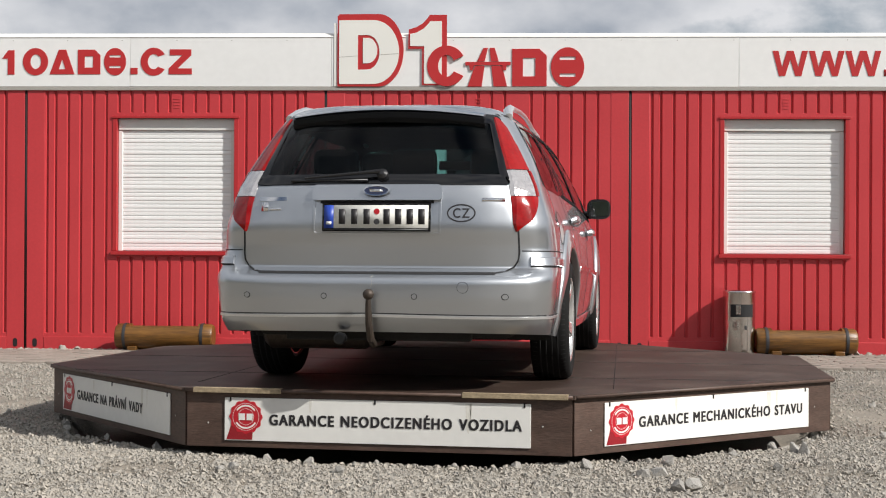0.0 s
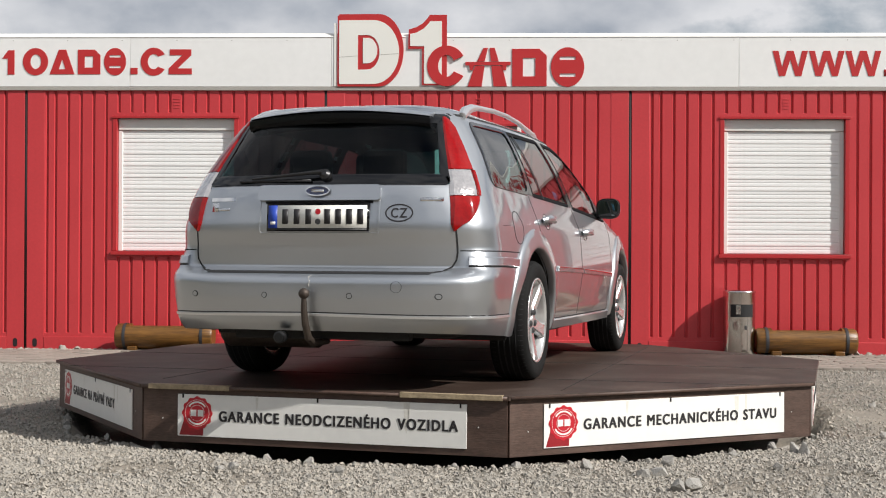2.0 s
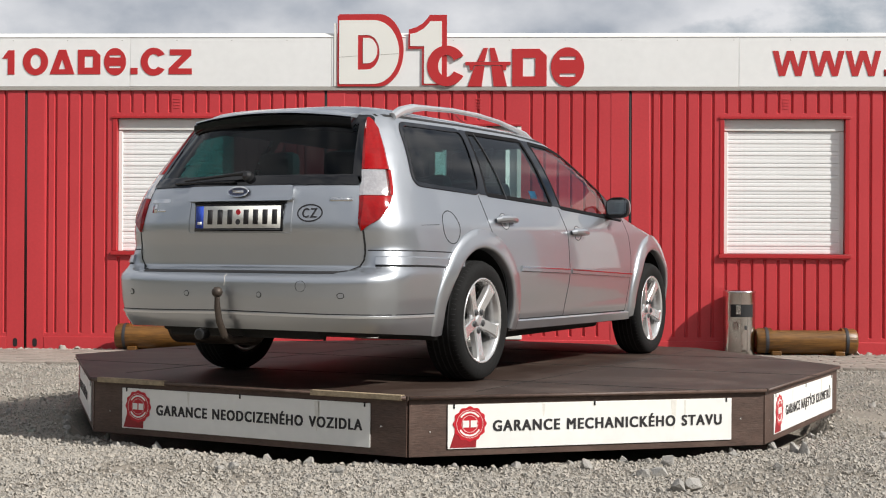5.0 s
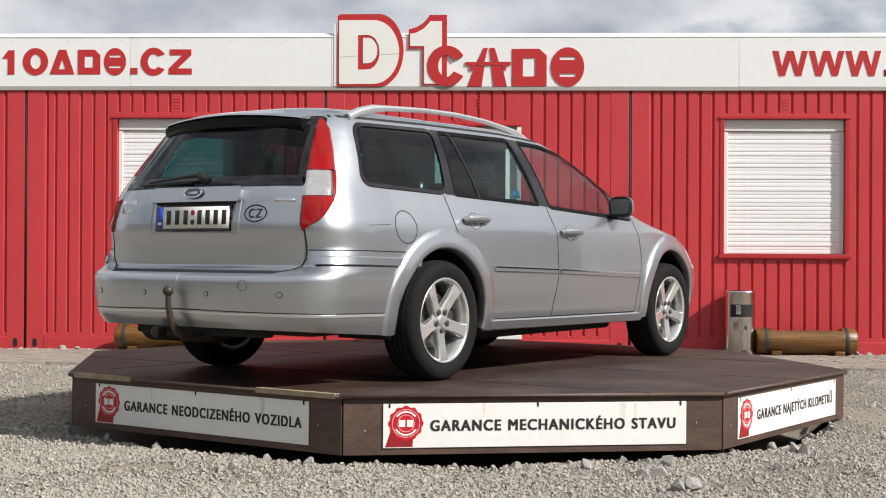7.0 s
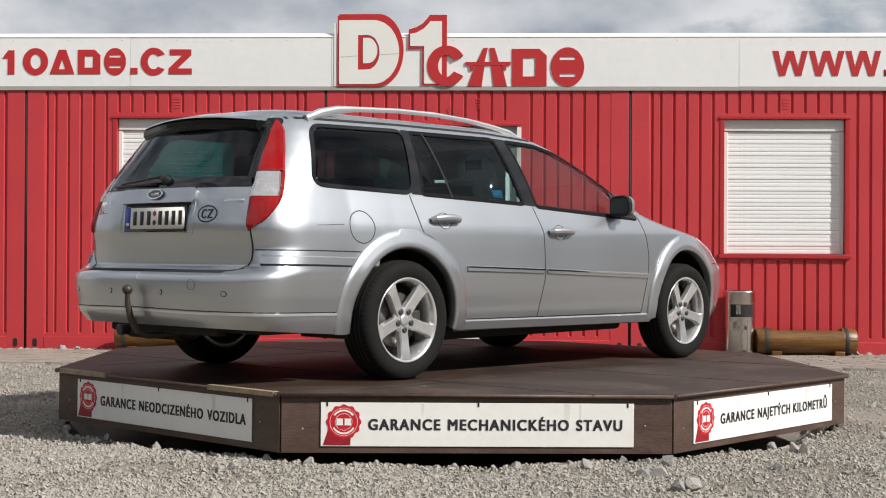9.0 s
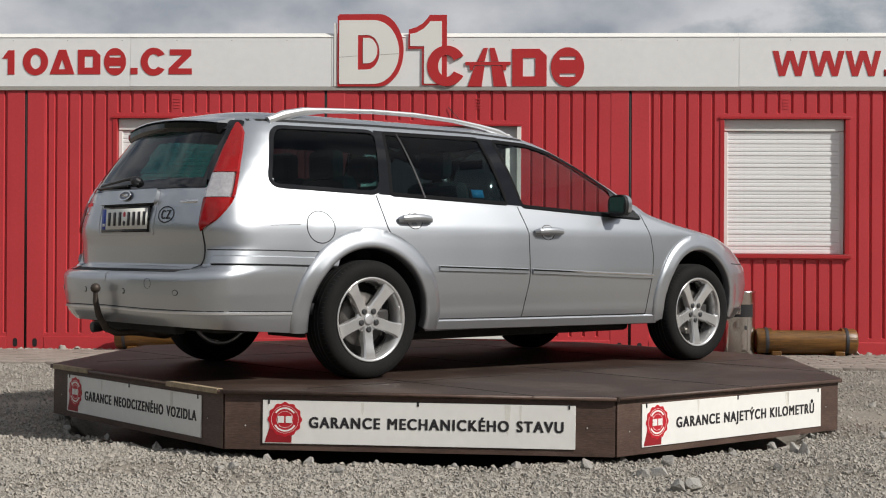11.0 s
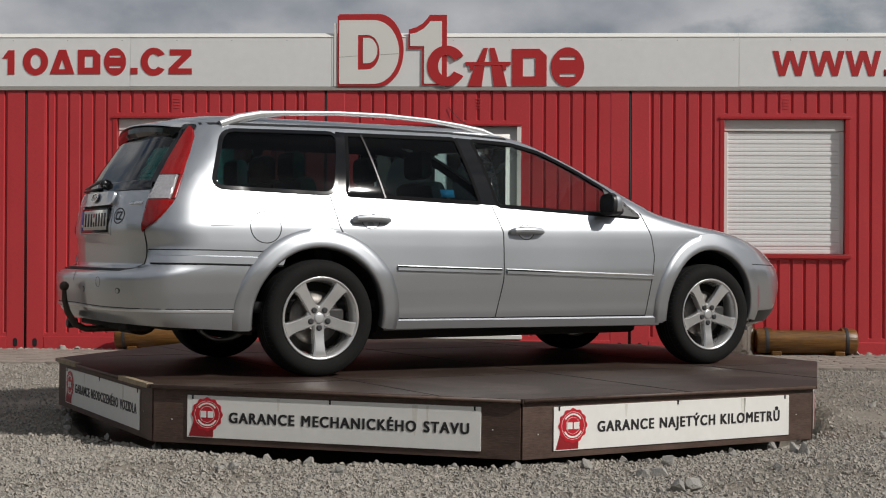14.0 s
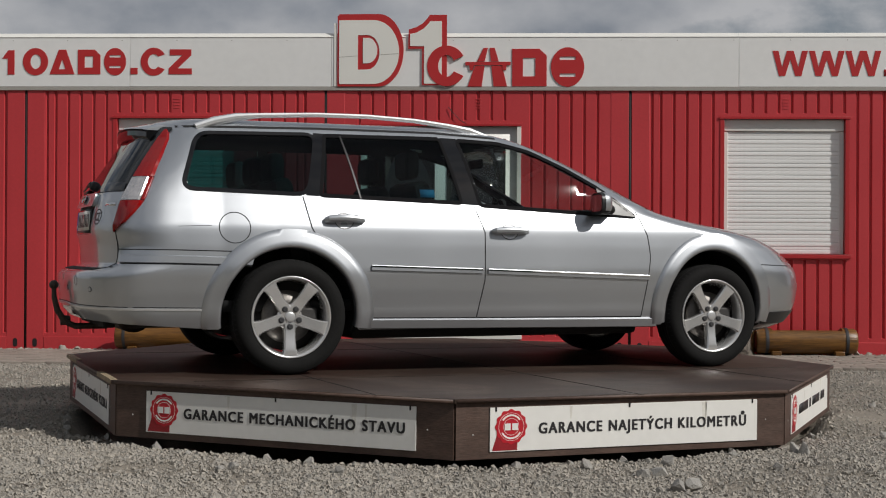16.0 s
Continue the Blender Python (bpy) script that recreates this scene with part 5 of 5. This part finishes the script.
    part("holder_bar", boxed(-0.252, 0.252, -0.002, 0.001, -0.064, -0.056), M_TRIM_BLACK, plate, at=lean)
    # oval country sticker, model bars
    ring = disc(-0.405, 0.853, 0.064, 0.040, 36)
    part("sticker_ring", ribbon(ring, rear_point, 0.007, 0.0005, 0.0012, True), M_INK, car, "oval black country sticker")
    bm = writing("CZ", 0.076, 0.044, 0.0008, 0.02)
    for v in bm.verts:
        v.co = Vector(rear_point(-0.405 - v.co.x, 0.853 + v.co.z, 0.0022 - v.co.y))
    part("sticker_writing", bm, M_INK, car, "black letters", smooth=False)
    for y0, y1, z0, z1 in ((0.445, 0.590, 0.912, 0.930), (0.545, 0.580, 0.862, 0.905), (0.475, 0.540, 0.866, 0.878), (-0.600, -0.500, 0.909, 0.926)):
        part("model_badge", draped([(y0, z0), (y0, z1), (y1, z1), (y1, z0)], rear_point, 0.004, 0.003, 0.1), M_CHROME, car, "small chrome badge bar")
    # bumper: sensors, tow-eye cover, lower crease, split edge
    for y in (-0.615, -0.205, 0.225, 0.610):
        sens = part("parking_sensor", draped(disc(y, 0.462, 0.011, 0.011, 16), rear_point, 0.004, 0.003, 0.2), M_PAINT, car, "round silver parking sensor")
        part("sensor_rim", ribbon(disc(y, 0.462, 0.013, 0.013, 16), rear_point, 0.003, 0.001, 0.0006, True), M_SEAM, sens)
    part("tow_eye_cover", ribbon(disc(-0.43, 0.505, 0.026, 0.026, 24), rear_point, 0.0016, 0.0008, 0.0004, True), M_SEAM, car)
    bumper_line = lambda u, z, o=0.0: rear_point(u, z, o) if abs(u) < 0.70 else side_point(rear_x(0.70, z) + (abs(u) - 0.70) , z, 1 if u > 0 else -1, o)
    line = [(-1.20, 0.352), (-0.70, 0.362), (0.0, 0.372), (0.70, 0.362), (1.20, 0.352)]
    # lighter silver than the bumper, so the crease carries its highlight as colour
    part("bumper_crease", ribbon(dense(line, 0.04), bumper_line, 0.014, 0.008, -0.002), M_SATIN, car, "crease along the lower bumper, its highlight put in as lighter silver")
    part("bumper_gap", ribbon(dense([(a, b + 0.011) for a, b in line], 0.04), bumper_line, 0.005, 0.0008, 0.0006), M_SEAM, car)
    part("bumper_split", tube([rear_point(-0.005, 0.556, 0.003), rear_point(0.004, 0.545, 0.002), rear_point(-0.006, 0.53, 0.001), rear_point(0.0, 0.505, 0.001)], 0.0012, 6), M_DUST, car, "pale crack in the bumper paint")
    # tow bar
    tow = part("tow_bar", tube([(-2.15, MID, 0.235), (-2.32, MID, 0.235), (-2.378, MID, 0.262), (-2.418, MID, 0.33), (-2.435, MID, 0.40), (-2.437, MID, 0.452)], 0.016, 12, [0.018, 0.018, 0.018, 0.017, 0.015, 0.012]), M_IRON, car, "rusty dark iron tow bar")
    bm = bmesh.new()
    bmesh.ops.create_uvsphere(bm, u_segments=20, v_segments=12, radius=0.026, matrix=Matrix.Translation((-2.437, MID, 0.472)))
    part("tow_ball", bm, M_IRON, tow)
    part("trailer_socket", lathe(bmesh.new(), [(0.026, -0.03), (0.029, 0.0), (0.028, 0.022), (0.021, 0.026)], 20, Matrix.Translation((-2.36, MID + 0.15, 0.262)) @ pose(0, 0, 0, 0, -90, 0)), M_TRIM_BLACK, tow)
    part("cross_beam", boxed(-2.23, -2.17, MID - 0.45, MID + 0.45, 0.245, 0.295, 0.01), M_UNDER, tow)


@functools.lru_cache(maxsize=4000)
def corner_run(z):
    """The outline at height z from the tailgate's edge round the corner and on, with its running length."""
    pts = [p for p in contour(z) if p[1] > 0.66 and p[0] < -1.4]
    run = [0.0]
    for p, q in zip(pts, pts[1:]):
        run.append(run[-1] + math.hypot(q[0] - p[0], q[1] - p[1]))
    return np.array(run), np.array([p[0] for p in pts]), np.array([p[1] for p in pts])


def wrap(u, z, side, out=0.0):
    """A place on the rear corner, u metres from the tailgate's edge round it."""
    z = round(z, 4)
    run, xs, ys = corner_run(z)
    a, b = max(0.0, u - 0.02), u + 0.02
    dx, dy = np.interp(b, run, xs) - np.interp(a, run, xs), np.interp(b, run, ys) - np.interp(a, run, ys)
    v = Vector((-dy, dx, 0)).normalized() * out
    return (float(np.interp(u, run, xs)) + v.x, MID + side * (float(np.interp(u, run, ys)) + v.y), z)


def build_sides():
    for side in (1, -1):
        place = lambda x, z, out=0.0, s=side: side_point(x, z, s, out)
        for a, b in (((-0.880, 0.580), (-0.198, 0.561)), ((-0.160, 0.560), (0.908, 0.522))):
            strip = part("rub_strip", ribbon(dense([a, b], 0.06), place, 0.032, 0.012, 0.0), M_PAINT, car, "silver side rub strip")
            part("strip_top", ribbon(dense([(a[0], a[1] + 0.008), (b[0], b[1] + 0.008)], 0.06), place, 0.010, 0.003, 0.0115), M_CHROME, strip)
        bend = lambda u, z, out=0.0, s=side: wrap(u, z, s, out)
        strip = part("bumper_strip", ribbon(dense([(0.03, 0.627), (0.30, 0.624), (0.72, 0.613)], 0.02), bend, 0.046, 0.010, 0.0), M_PAINT, car, "silver bumper corner strip")
        part("strip_gap", ribbon(dense([(0.03, 0.602), (0.30, 0.599), (0.725, 0.588)], 0.02), bend, 0.005, 0.001, 0.0008), M_SEAM, strip)
        part("shut_line", ribbon(dense([(0.0, 0.676), (0.30, 0.674), (0.77, 0.664)], 0.02), bend, 0.006, 0.0008, 0.0004), M_SEAM, car)
        part("shut_line", ribbon(dense([(1.80, 0.600), (2.12, 0.590)], 0.04), place, 0.006, 0.0008, 0.0004), M_SEAM, car)
        part("roof_channel", ribbon(dense([(-1.90, 1.352), (-1.12, 1.366), (-0.40, 1.366), (0.0, 1.345)], 0.05), place, 0.014, 0.001, 0.0004), M_SEAM, car)
        # sill with a bright upper edge
        part("sill_cover", ribbon(dense([(-0.935, 0.268), (0.99, 0.252)], 0.06), place, 0.060, 0.011, 0.0), M_PAINT, car, "silver sill cover")
        # fuel flap on the right side alone
        if side < 0:
            part("fuel_flap", ribbon(disc(-1.638, 0.795, 0.083, 0.083, 40), place, 0.005, 0.0008, 0.0005, True), M_SEAM, car, "round fuel flap outline")
            part("scratch", ribbon(dense([(-1.93, 0.80), (-1.76, 0.806)], 0.05), place, 0.0025, 0.0004, 0.0004), M_SEAM, car)
        # door pillars in black and the divider bar of the rear window
        part("pillar_cover", draped([(-0.368, 1.335), (-0.262, 1.332), (-0.178, 0.938), (-0.305, 0.945)], place, 0.003, 0.0035, 0.08), M_GLOSS_BLACK, car, "black centre pillar cover")
        part("pillar_cover", draped([(-1.145, 1.336), (-1.075, 1.334), (-1.140, 0.975), (-1.232, 0.978)], place, 0.003, 0.0035, 0.08), M_GLOSS_BLACK, car)
        part("window_divider", ribbon(dense([(-0.992, 1.325), (-0.920, 0.965)], 0.05), place, 0.013, 0.004, 0.0), M_TRIM_BLACK, car, "dark window divider bar")
        part("mirror_sail", draped([(0.600, 1.058), (0.61, 0.905), (0.84, 0.885), (0.80, 0.93)], place, 0.004, 0.004, 0.06), M_TRIM_BLACK, car)
        # handles
        for x, z in ((-1.030, 0.838), (-0.016, 0.787)):
            dish = part("handle_dish", draped(disc(x, z + 0.0, 0.052, 0.042), place, 0.004, 0.001, 0.2), M_SATIN, car, "round handle recess")
            # the dish lies flat; a dark ring puts in the shade at its rim
            part("dish_gap", ribbon(disc(x, z, 0.053, 0.043), place, 0.004, 0.001, 0.001, True), M_SEAM, dish)
            p = [Vector(place(x + d, z + h, o)) for d, h, o in ((-0.108, 0.0, 0.008), (-0.090, 0.001, 0.026), (-0.03, 0.003, 0.034), (0.04, 0.003, 0.034), (0.090, 0.001, 0.026), (0.108, 0.0, 0.008))]
            part("handle", tube(p, 0.015, 10, [0.015, 0.020, 0.022, 0.022, 0.020, 0.015]), M_PAINT, car, "silver door handle")
        part("side_indicator", draped([(1.165, 0.712), (1.265, 0.706), (1.215, 0.688)], place, 0.004, 0.004, 0.2), M_LAMP_CLEAR, car, "small clear side indicator")
        # door mirror
        mir = part("door_mirror", mirror_shell(side), M_TRIM_BLACK, car, "black door mirror with silver cap")
        part("mirror_arm", tube([place(0.66, 0.925, -0.01), (0.63, MID + side * 0.93, 0.925), (0.60, MID + side * 0.95, 0.943)], 0.028, 10), M_TRIM_BLACK, mir)
        c = Vector((0.5245, MID + side * 0.945, 0.960))
        bm = slab(bmesh.new(), rounded([(-0.066, -0.048), (-0.072, 0.048), (0.072, 0.052), (0.066, -0.048)], 0.03), 0.004, m=Matrix.Translation(c) @ pose(0, 0, 0, 0, 0, -90))
        part("mirror_glass", bm, M_MIRROR, mir)
        cap = bmesh.new()
        cap.from_mesh(mir.data)
        bmesh.ops.bisect_plane(cap, geom=cap.verts[:] + cap.edges[:] + cap.faces[:], plane_co=(0.548, 0, 0), plane_no=(1, 0, 0), clear_inner=True)
        bmesh.ops.bisect_plane(cap, geom=cap.verts[:] + cap.edges[:] + cap.faces[:], plane_co=(0, 0, 0.918), plane_no=(0, 0, 1), clear_inner=True)
        for v in cap.verts:
            v.co += v.normal * 0.003
        part("mirror_cap", cap, M_PAINT, mir, "silver mirror cap")
        # roof rail
        rail = [(-1.80, 1.350), (-1.69, 1.388), (-1.57, 1.416), (-1.43, 1.431), (-1.10, 1.448), (-0.80, 1.450), (-0.50, 1.437), (-0.28, 1.414), (-0.14, 1.388), (-0.02, 1.350)]
        part("roof_rail", tube([(x, MID + side * (0.565 if -1.7 < x < -0.2 else 0.575), z) for x, z in rail], 0.017, 10, [0.022, 0.027, 0.023, 0.015, 0.0135, 0.0135, 0.0135, 0.015, 0.021, 0.018]), M_SATIN, car, "silver roof rail")
        # front lamp, mostly turned away
        part("headlamp", draped(rounded([(2.06, 0.615), (2.03, 0.665), (2.10, 0.660), (2.20, 0.615)], 0.02), place, 0.004, 0.004, 0.05), M_LAMP_CLEAR, car, "clear headlamp")
        part("bumper_skirt", draped([(1.86, 0.18), (1.82, 0.30), (2.25, 0.30), (2.24, 0.20)], place, 0.004, 0.006, 0.05), M_TRIM_BLACK, car, "black lower bumper skirt")


def mirror_shell(side):
    bm = bmesh.new()
    bmesh.ops.create_uvsphere(bm, u_segments=24, v_segments=14, radius=1.0)
    for v in bm.verts:
        x, y, z = v.co
        sx = math.copysign(abs(x) ** 0.6, x)
        sy = math.copysign(abs(y) ** 0.65, y)
        sz = math.copysign(abs(z) ** 0.65, z)
        v.co = (max(0.527, 0.545 + sx * 0.062), MID + side * (0.945 + sy * 0.080), 0.958 + sz * 0.066)
    bmesh.ops.recalc_face_normals(bm, faces=bm.faces[:])
    return bm


def build_cabin_inside():
    part("underbody", boxed(-2.10, 2.05, MID - 0.62, MID + 0.62, 0.250, 0.34, 0.03), M_UNDER, car, "black underbody")
    part("underbody_tray", boxed(-0.92, 0.98, MID - 0.64, MID + 0.64, 0.170, 0.255, 0.03), M_UNDER, car, "black tray under the floor")
    part("silencer", lathe(bmesh.new(), [(0.07, -0.26), (0.09, -0.24), (0.09, 0.24), (0.07, 0.26)], 20, Matrix.Translation((-2.00, MID + 0.35, 0.275)) @ pose(0, 0, 0, 90, 0, 0)), M_IRON, car, "dull exhaust silencer")
    part("rear_axle_beam", boxed(-1.40, -1.28, MID - 0.7, MID + 0.7, 0.22, 0.29, 0.02), M_UNDER, car)
    part("cabin_floor", boxed(-2.15, 0.95, MID - 0.74, MID + 0.74, 0.34, 0.40), M_CABIN, car)
    part("load_cover", boxed(-2.12, -1.25, MID - 0.66, MID + 0.66, 0.885, 0.90), M_CABIN, car, "dark load cover")
    part("dashboard", boxed(0.50, 1.00, MID - 0.70, MID + 0.70, 0.62, 0.93, 0.06), M_CABIN, car, "dark dashboard")
    bm = lathe(bmesh.new(), [(0.175, -0.012), (0.187, 0.0), (0.175, 0.012), (0.165, 0.0)], 32, Matrix.Translation((0.40, MID + 0.36, 0.86)) @ pose(0, 0, 0, 0, -65, 0), closed=True)
    part("steering_wheel", bm, M_CABIN, car)
    for x, ys, w in ((-0.32, (0.37, -0.37), 0.25), (-1.18, (0.45, 0.0, -0.45), 0.22)):
        for y in ys:
            seat = part("seat_back", boxed(-0.06, 0.06, -w, w, 0.0, 0.62, 0.05, Matrix.Translation((x, MID + y, 0.48)) @ pose(0, 0, 0, 0, -14, 0)), M_SEAT, car, "dark cloth seat")
            part("headrest", boxed(-0.045, 0.045, -0.13, 0.13, 0.0, 0.17, 0.04, Matrix.Translation((x - 0.155, MID + y, 1.10 if x > -1 else 1.06))), M_SEAT, seat)
            part("cushion", boxed(x, x + 0.50, MID + y - w, MID + y + w, 0.40, 0.55, 0.05), M_SEAT, seat)
    part("inner_mirror", boxed(0.13, 0.15, MID - 0.11, MID + 0.11, 1.20, 1.26, 0.01), M_CABIN, car)
    part("window_sticker", draped([(-0.55, 0.985), (-0.55, 1.03), (-0.46, 1.03), (-0.46, 0.985)], lambda x, z, o=0.0: side_point(x, z, -1, o - 0.012), 0.001, 0.0, 0.2), M_STICKER_BLUE, car, "small blue window sticker")


build_car()
build_rear()
build_sides()
build_cabin_inside()


def true_body():
    """Trues the lengths and widths of the body's parts; the wheels are in place already."""
    for ob in car.children_recursive:
        if ob.type != "MESH" or ob.parent.name.startswith(("wheel", "tyre", "rim")) and not ob.parent.name.startswith("wheel_arch"):
            continue
        m = ob.matrix_basis if ob.parent == car or ob.parent.type == "EMPTY" or ob.parent.matrix_basis == Matrix.Identity(4) else ob.parent.matrix_basis @ ob.matrix_basis
        back = m.inverted()
        for v in ob.data.vertices:
            p = m @ v.co
            y, k = p.y - MID, float(np.interp(p.x, *TRUE_W)) - 1
            if k > 0:
                k *= min(1.0, max(0.0, (abs(y) - 0.58) / 0.12))
            v.co = back @ Vector((trued(p.x), MID + BODY_OFF + y * (1 + k), p.z))


true_body()


# ---------------------------------------------------------------- loose rocks
def rock_mesh(seed, size):
    rng = random.Random(seed)
    bm = bmesh.new()
    pts = []
    for k in range(16):
        v = Vector((rng.gauss(0, 1), rng.gauss(0, 1), rng.gauss(0, 1))).normalized()
        pts.append(bm.verts.new((v.x * size * rng.uniform(0.75, 1.1), v.y * size * rng.uniform(0.6, 1.0), v.z * size * rng.uniform(0.5, 0.8))))
    bmesh.ops.convex_hull(bm, input=bm.verts[:])
    for v in [v for v in bm.verts if not v.link_faces]:
        bm.verts.remove(v)
    bmesh.ops.recalc_face_normals(bm, faces=bm.faces[:])
    return bm


for n_rock, (x, y, s) in enumerate(((0.86, -2.66, 0.045), (0.93, -2.63, 0.05), (1.02, -2.98, 0.055), (0.94, -3.02, 0.05), (-0.99, -2.50, 0.036), (-1.05, -2.53, 0.03), (-2.67, -0.42, 0.032), (1.75, -1.93, 0.05), (1.72, -1.86, 0.045), (0.62, -2.44, 0.04), (1.02, -2.32, 0.045), (2.75, 0.2, 0.035), (2.9, -0.55, 0.03), (2.35, -1.3, 0.035), (-1.9, -2.4, 0.03), (-0.5, -2.62, 0.034), (1.5, -2.45, 0.034), (2.1, -2.2, 0.03))):
    ob = part("rock", rock_mesh(n_rock, s), M_ROCK, at=pose(x, y, s * 0.42, 10 * n_rock, 7 * n_rock, 37 * n_rock), smooth=False)
    tagged(ob, "broken grey limestone rock lying on the gravel", "rock", "loose rocks on the gravel")
rng_clod = random.Random(8)
for n_rock in range(22):
    a, r, s = radians(186 + 150 * n_rock / 22 + rng_clod.uniform(-3, 3)), rng_clod.uniform(2.33, 2.46), rng_clod.uniform(0.022, 0.042)
    ob = part("rock", rock_mesh(200 + n_rock, s), M_ROCK, at=pose(r * math.cos(a), r * math.sin(a), s * 0.10, 15 * n_rock, 9 * n_rock, 41 * n_rock), smooth=False)
    tagged(ob, "grey clod of stone at the edge of the hollow", "rock", "clods round the hollow")
for n_rock, (x, off, s) in enumerate(((-3.80, 0.14, 0.05), (-3.66, 0.10, 0.035), (3.98, 0.12, 0.04), (4.10, 0.10, 0.035), (3.90, 0.16, 0.03), (2.10, 0.10, 0.04), (2.2, 0.13, 0.03))):
    ob = part("rock", rock_mesh(50 + n_rock, s), M_STONE, at=WALL @ pose(x, -off, s * 0.45 + 0.01, 0, 0, 60 * n_rock), smooth=False)
    tagged(ob, "pale stone lying at the foot of the red wall", "rock", "pale stones by the wall")


# ---------------------------------------------------------------- paved strip and gravel
def build_pavement():
    bed = part("pavement", boxed(-7.5, 7.5, -1.73, -0.22, -0.05, 0.010), M_PAVE_BED, at=WALL)
    tagged(bed, "strip of brown-grey concrete pavers along the cabins", "pavement", kind="structure")
    l, w, gap = 0.2, 0.1, 0.006
    me = mesh_of(boxed(-l / 2 + gap / 2, l / 2 - gap / 2, -w / 2 + gap / 2, w / 2 - gap / 2, -0.03, 0.0, 0.004), "paver", True, 40)
    me.materials.append(M_PAVER)
    rng = random.Random(4)
    for x0, x1 in ((-4.75, -2.85), (2.95, 4.65)):
        for r in range(15):
            x = x0 + (l / 2 if r % 2 else 0)
            while x < x1:
                part("paver", me, M_PAVER, bed, at=pose(x, -0.29 - r * w, 0.026 + rng.uniform(-0.003, 0.003), rng.uniform(-0.8, 0.8), rng.uniform(-0.8, 0.8), rng.uniform(-0.6, 0.6)))
                x += l


def build_gravel():
    """Loose stones over the part of the lot that lies before the camera."""
    rng = np.random.default_rng(11)

    def field(n, x0, x1, y0, y1, low, high):
        x, y = rng.uniform(x0, x1, n), rng.uniform(y0, y1, n)
        keep = (np.abs(x) < (y + 8.8) * 0.335 + 0.25) & (np.hypot(x, y) > 2.36 + 0.035 * np.sin(7 * np.arctan2(y, x) + 0.6) + 0.03 * np.sin(17 * np.arctan2(y, x) + 2.0) + 0.02 * np.sin(41 * np.arctan2(y, x))) & (y < 3.30 - 0.038 * x)
        bare = np.sin(2.1 * x + 1.3 * np.sin(1.7 * y)) * np.sin(2.7 * y + 1.1 * np.sin(1.9 * x + 1)) + 0.5 * np.sin(6.3 * x + 2 * y) * np.sin(7.1 * y - 2.2 * x)
        keep &= rng.random(n) < np.clip(0.95 - 0.6 * bare, 0.22, 1.0)
        s = low + (high - low) * rng.random(n) ** 3.6
        return x[keep], y[keep], s[keep]

    sets = [field(115000, -2.55, 2.55, -3.65, -1.4, 0.0028, 0.0120), field(62000, -4.4, 4.4, -1.4, 3.3, 0.0042, 0.012)]
    x, y, s = (np.concatenate([q[k] for q in sets]) for k in range(3))
    # a band of stones against the wall
    n = 2600
    u, off = rng.uniform(-4.8, 4.8, n), rng.uniform(0.02, 0.22, n)
    a = radians(-2.2)
    x = np.concatenate([x, u * math.cos(a) + off * math.sin(a)])
    y = np.concatenate([y, 4.88 + u * math.sin(a) - off * math.cos(a)])
    s = np.concatenate([s, 0.008 + 0.012 * rng.random(n)])
    n = len(x)
    base = np.array([(i, j, k) for i in (-1, 1) for j in (-1, 1) for k in (-1, 1)], float)
    faces = np.array([(0, 1, 3, 2), (4, 6, 7, 5), (0, 4, 5, 1), (2, 3, 7, 6), (0, 2, 6, 4), (1, 5, 7, 3)])
    v = base[None] * rng.uniform(0.45, 1.0, (n, 8, 3)) * rng.uniform(0.55, 1.15, (n, 1, 3))
    q = rng.normal(size=(n, 4))
    q /= np.linalg.norm(q, axis=1, keepdims=True)
    w_, i_, j_, k_ = q.T
    rot = np.stack([np.stack([1 - 2 * (j_ * j_ + k_ * k_), 2 * (i_ * j_ - k_ * w_), 2 * (i_ * k_ + j_ * w_)], 1), np.stack([2 * (i_ * j_ + k_ * w_), 1 - 2 * (i_ * i_ + k_ * k_), 2 * (j_ * k_ - i_ * w_)], 1), np.stack([2 * (i_ * k_ - j_ * w_), 2 * (j_ * k_ + i_ * w_), 1 - 2 * (i_ * i_ + j_ * j_)], 1)], 1)
    v = np.einsum("nab,nkb->nka", rot, v) * s[:, None, None]
    v += np.stack([x, y, 0.25 * s + 0.004], 1)[:, None, :]
    allf = (faces[None] + 8 * np.arange(n)[:, None, None]).reshape(-1, 4)
    me = bpy.data.meshes.new("gravel")
    me.vertices.add(n * 8)
    me.vertices.foreach_set("co", v.reshape(-1))
    me.loops.add(len(allf) * 4)
    me.loops.foreach_set("vertex_index", allf.reshape(-1).astype(np.int32))
    me.polygons.add(len(allf))
    me.polygons.foreach_set("loop_start", np.arange(0, len(allf) * 4, 4, dtype=np.int32))
    me.update(calc_edges=True)
    me.validate()
    me.shade_flat()
    me.materials.append(M_STONE)
    tagged(new("gravel", me), "loose light grey crushed limestone", "gravel", kind="stuff")


build_pavement()
build_gravel()


# ---------------------------------------------------------------- what moves
DECK_Z = 0.33
HEADING, RATE = 82.63, -3.673       # degrees, degrees a second


PARKED = -1.9      # the car stands a little askew on the table
LEAN = pose(0, 0, -0.017, 0, 0.55, 0)     # the table stands a little out of level


def turned(t, off=0.0):
    return Matrix.Translation((0, 0, DECK_Z)) @ pose(0, 0, 0, 0, 0, HEADING + off + RATE * t) @ LEAN


def motions():
    rows = [(float(t), turned(float(t))) for t in range(17)]
    level = LEAN.inverted()
    for ob in car.children:
        if not ob.name.startswith("wheel") or ob.name.startswith("wheel_arch"):
            ob.matrix_basis = level @ ob.matrix_basis
    walk(turntable, rows)
    walk(car, [(float(t), turned(float(t), PARKED)) for t in range(17)])


motions()
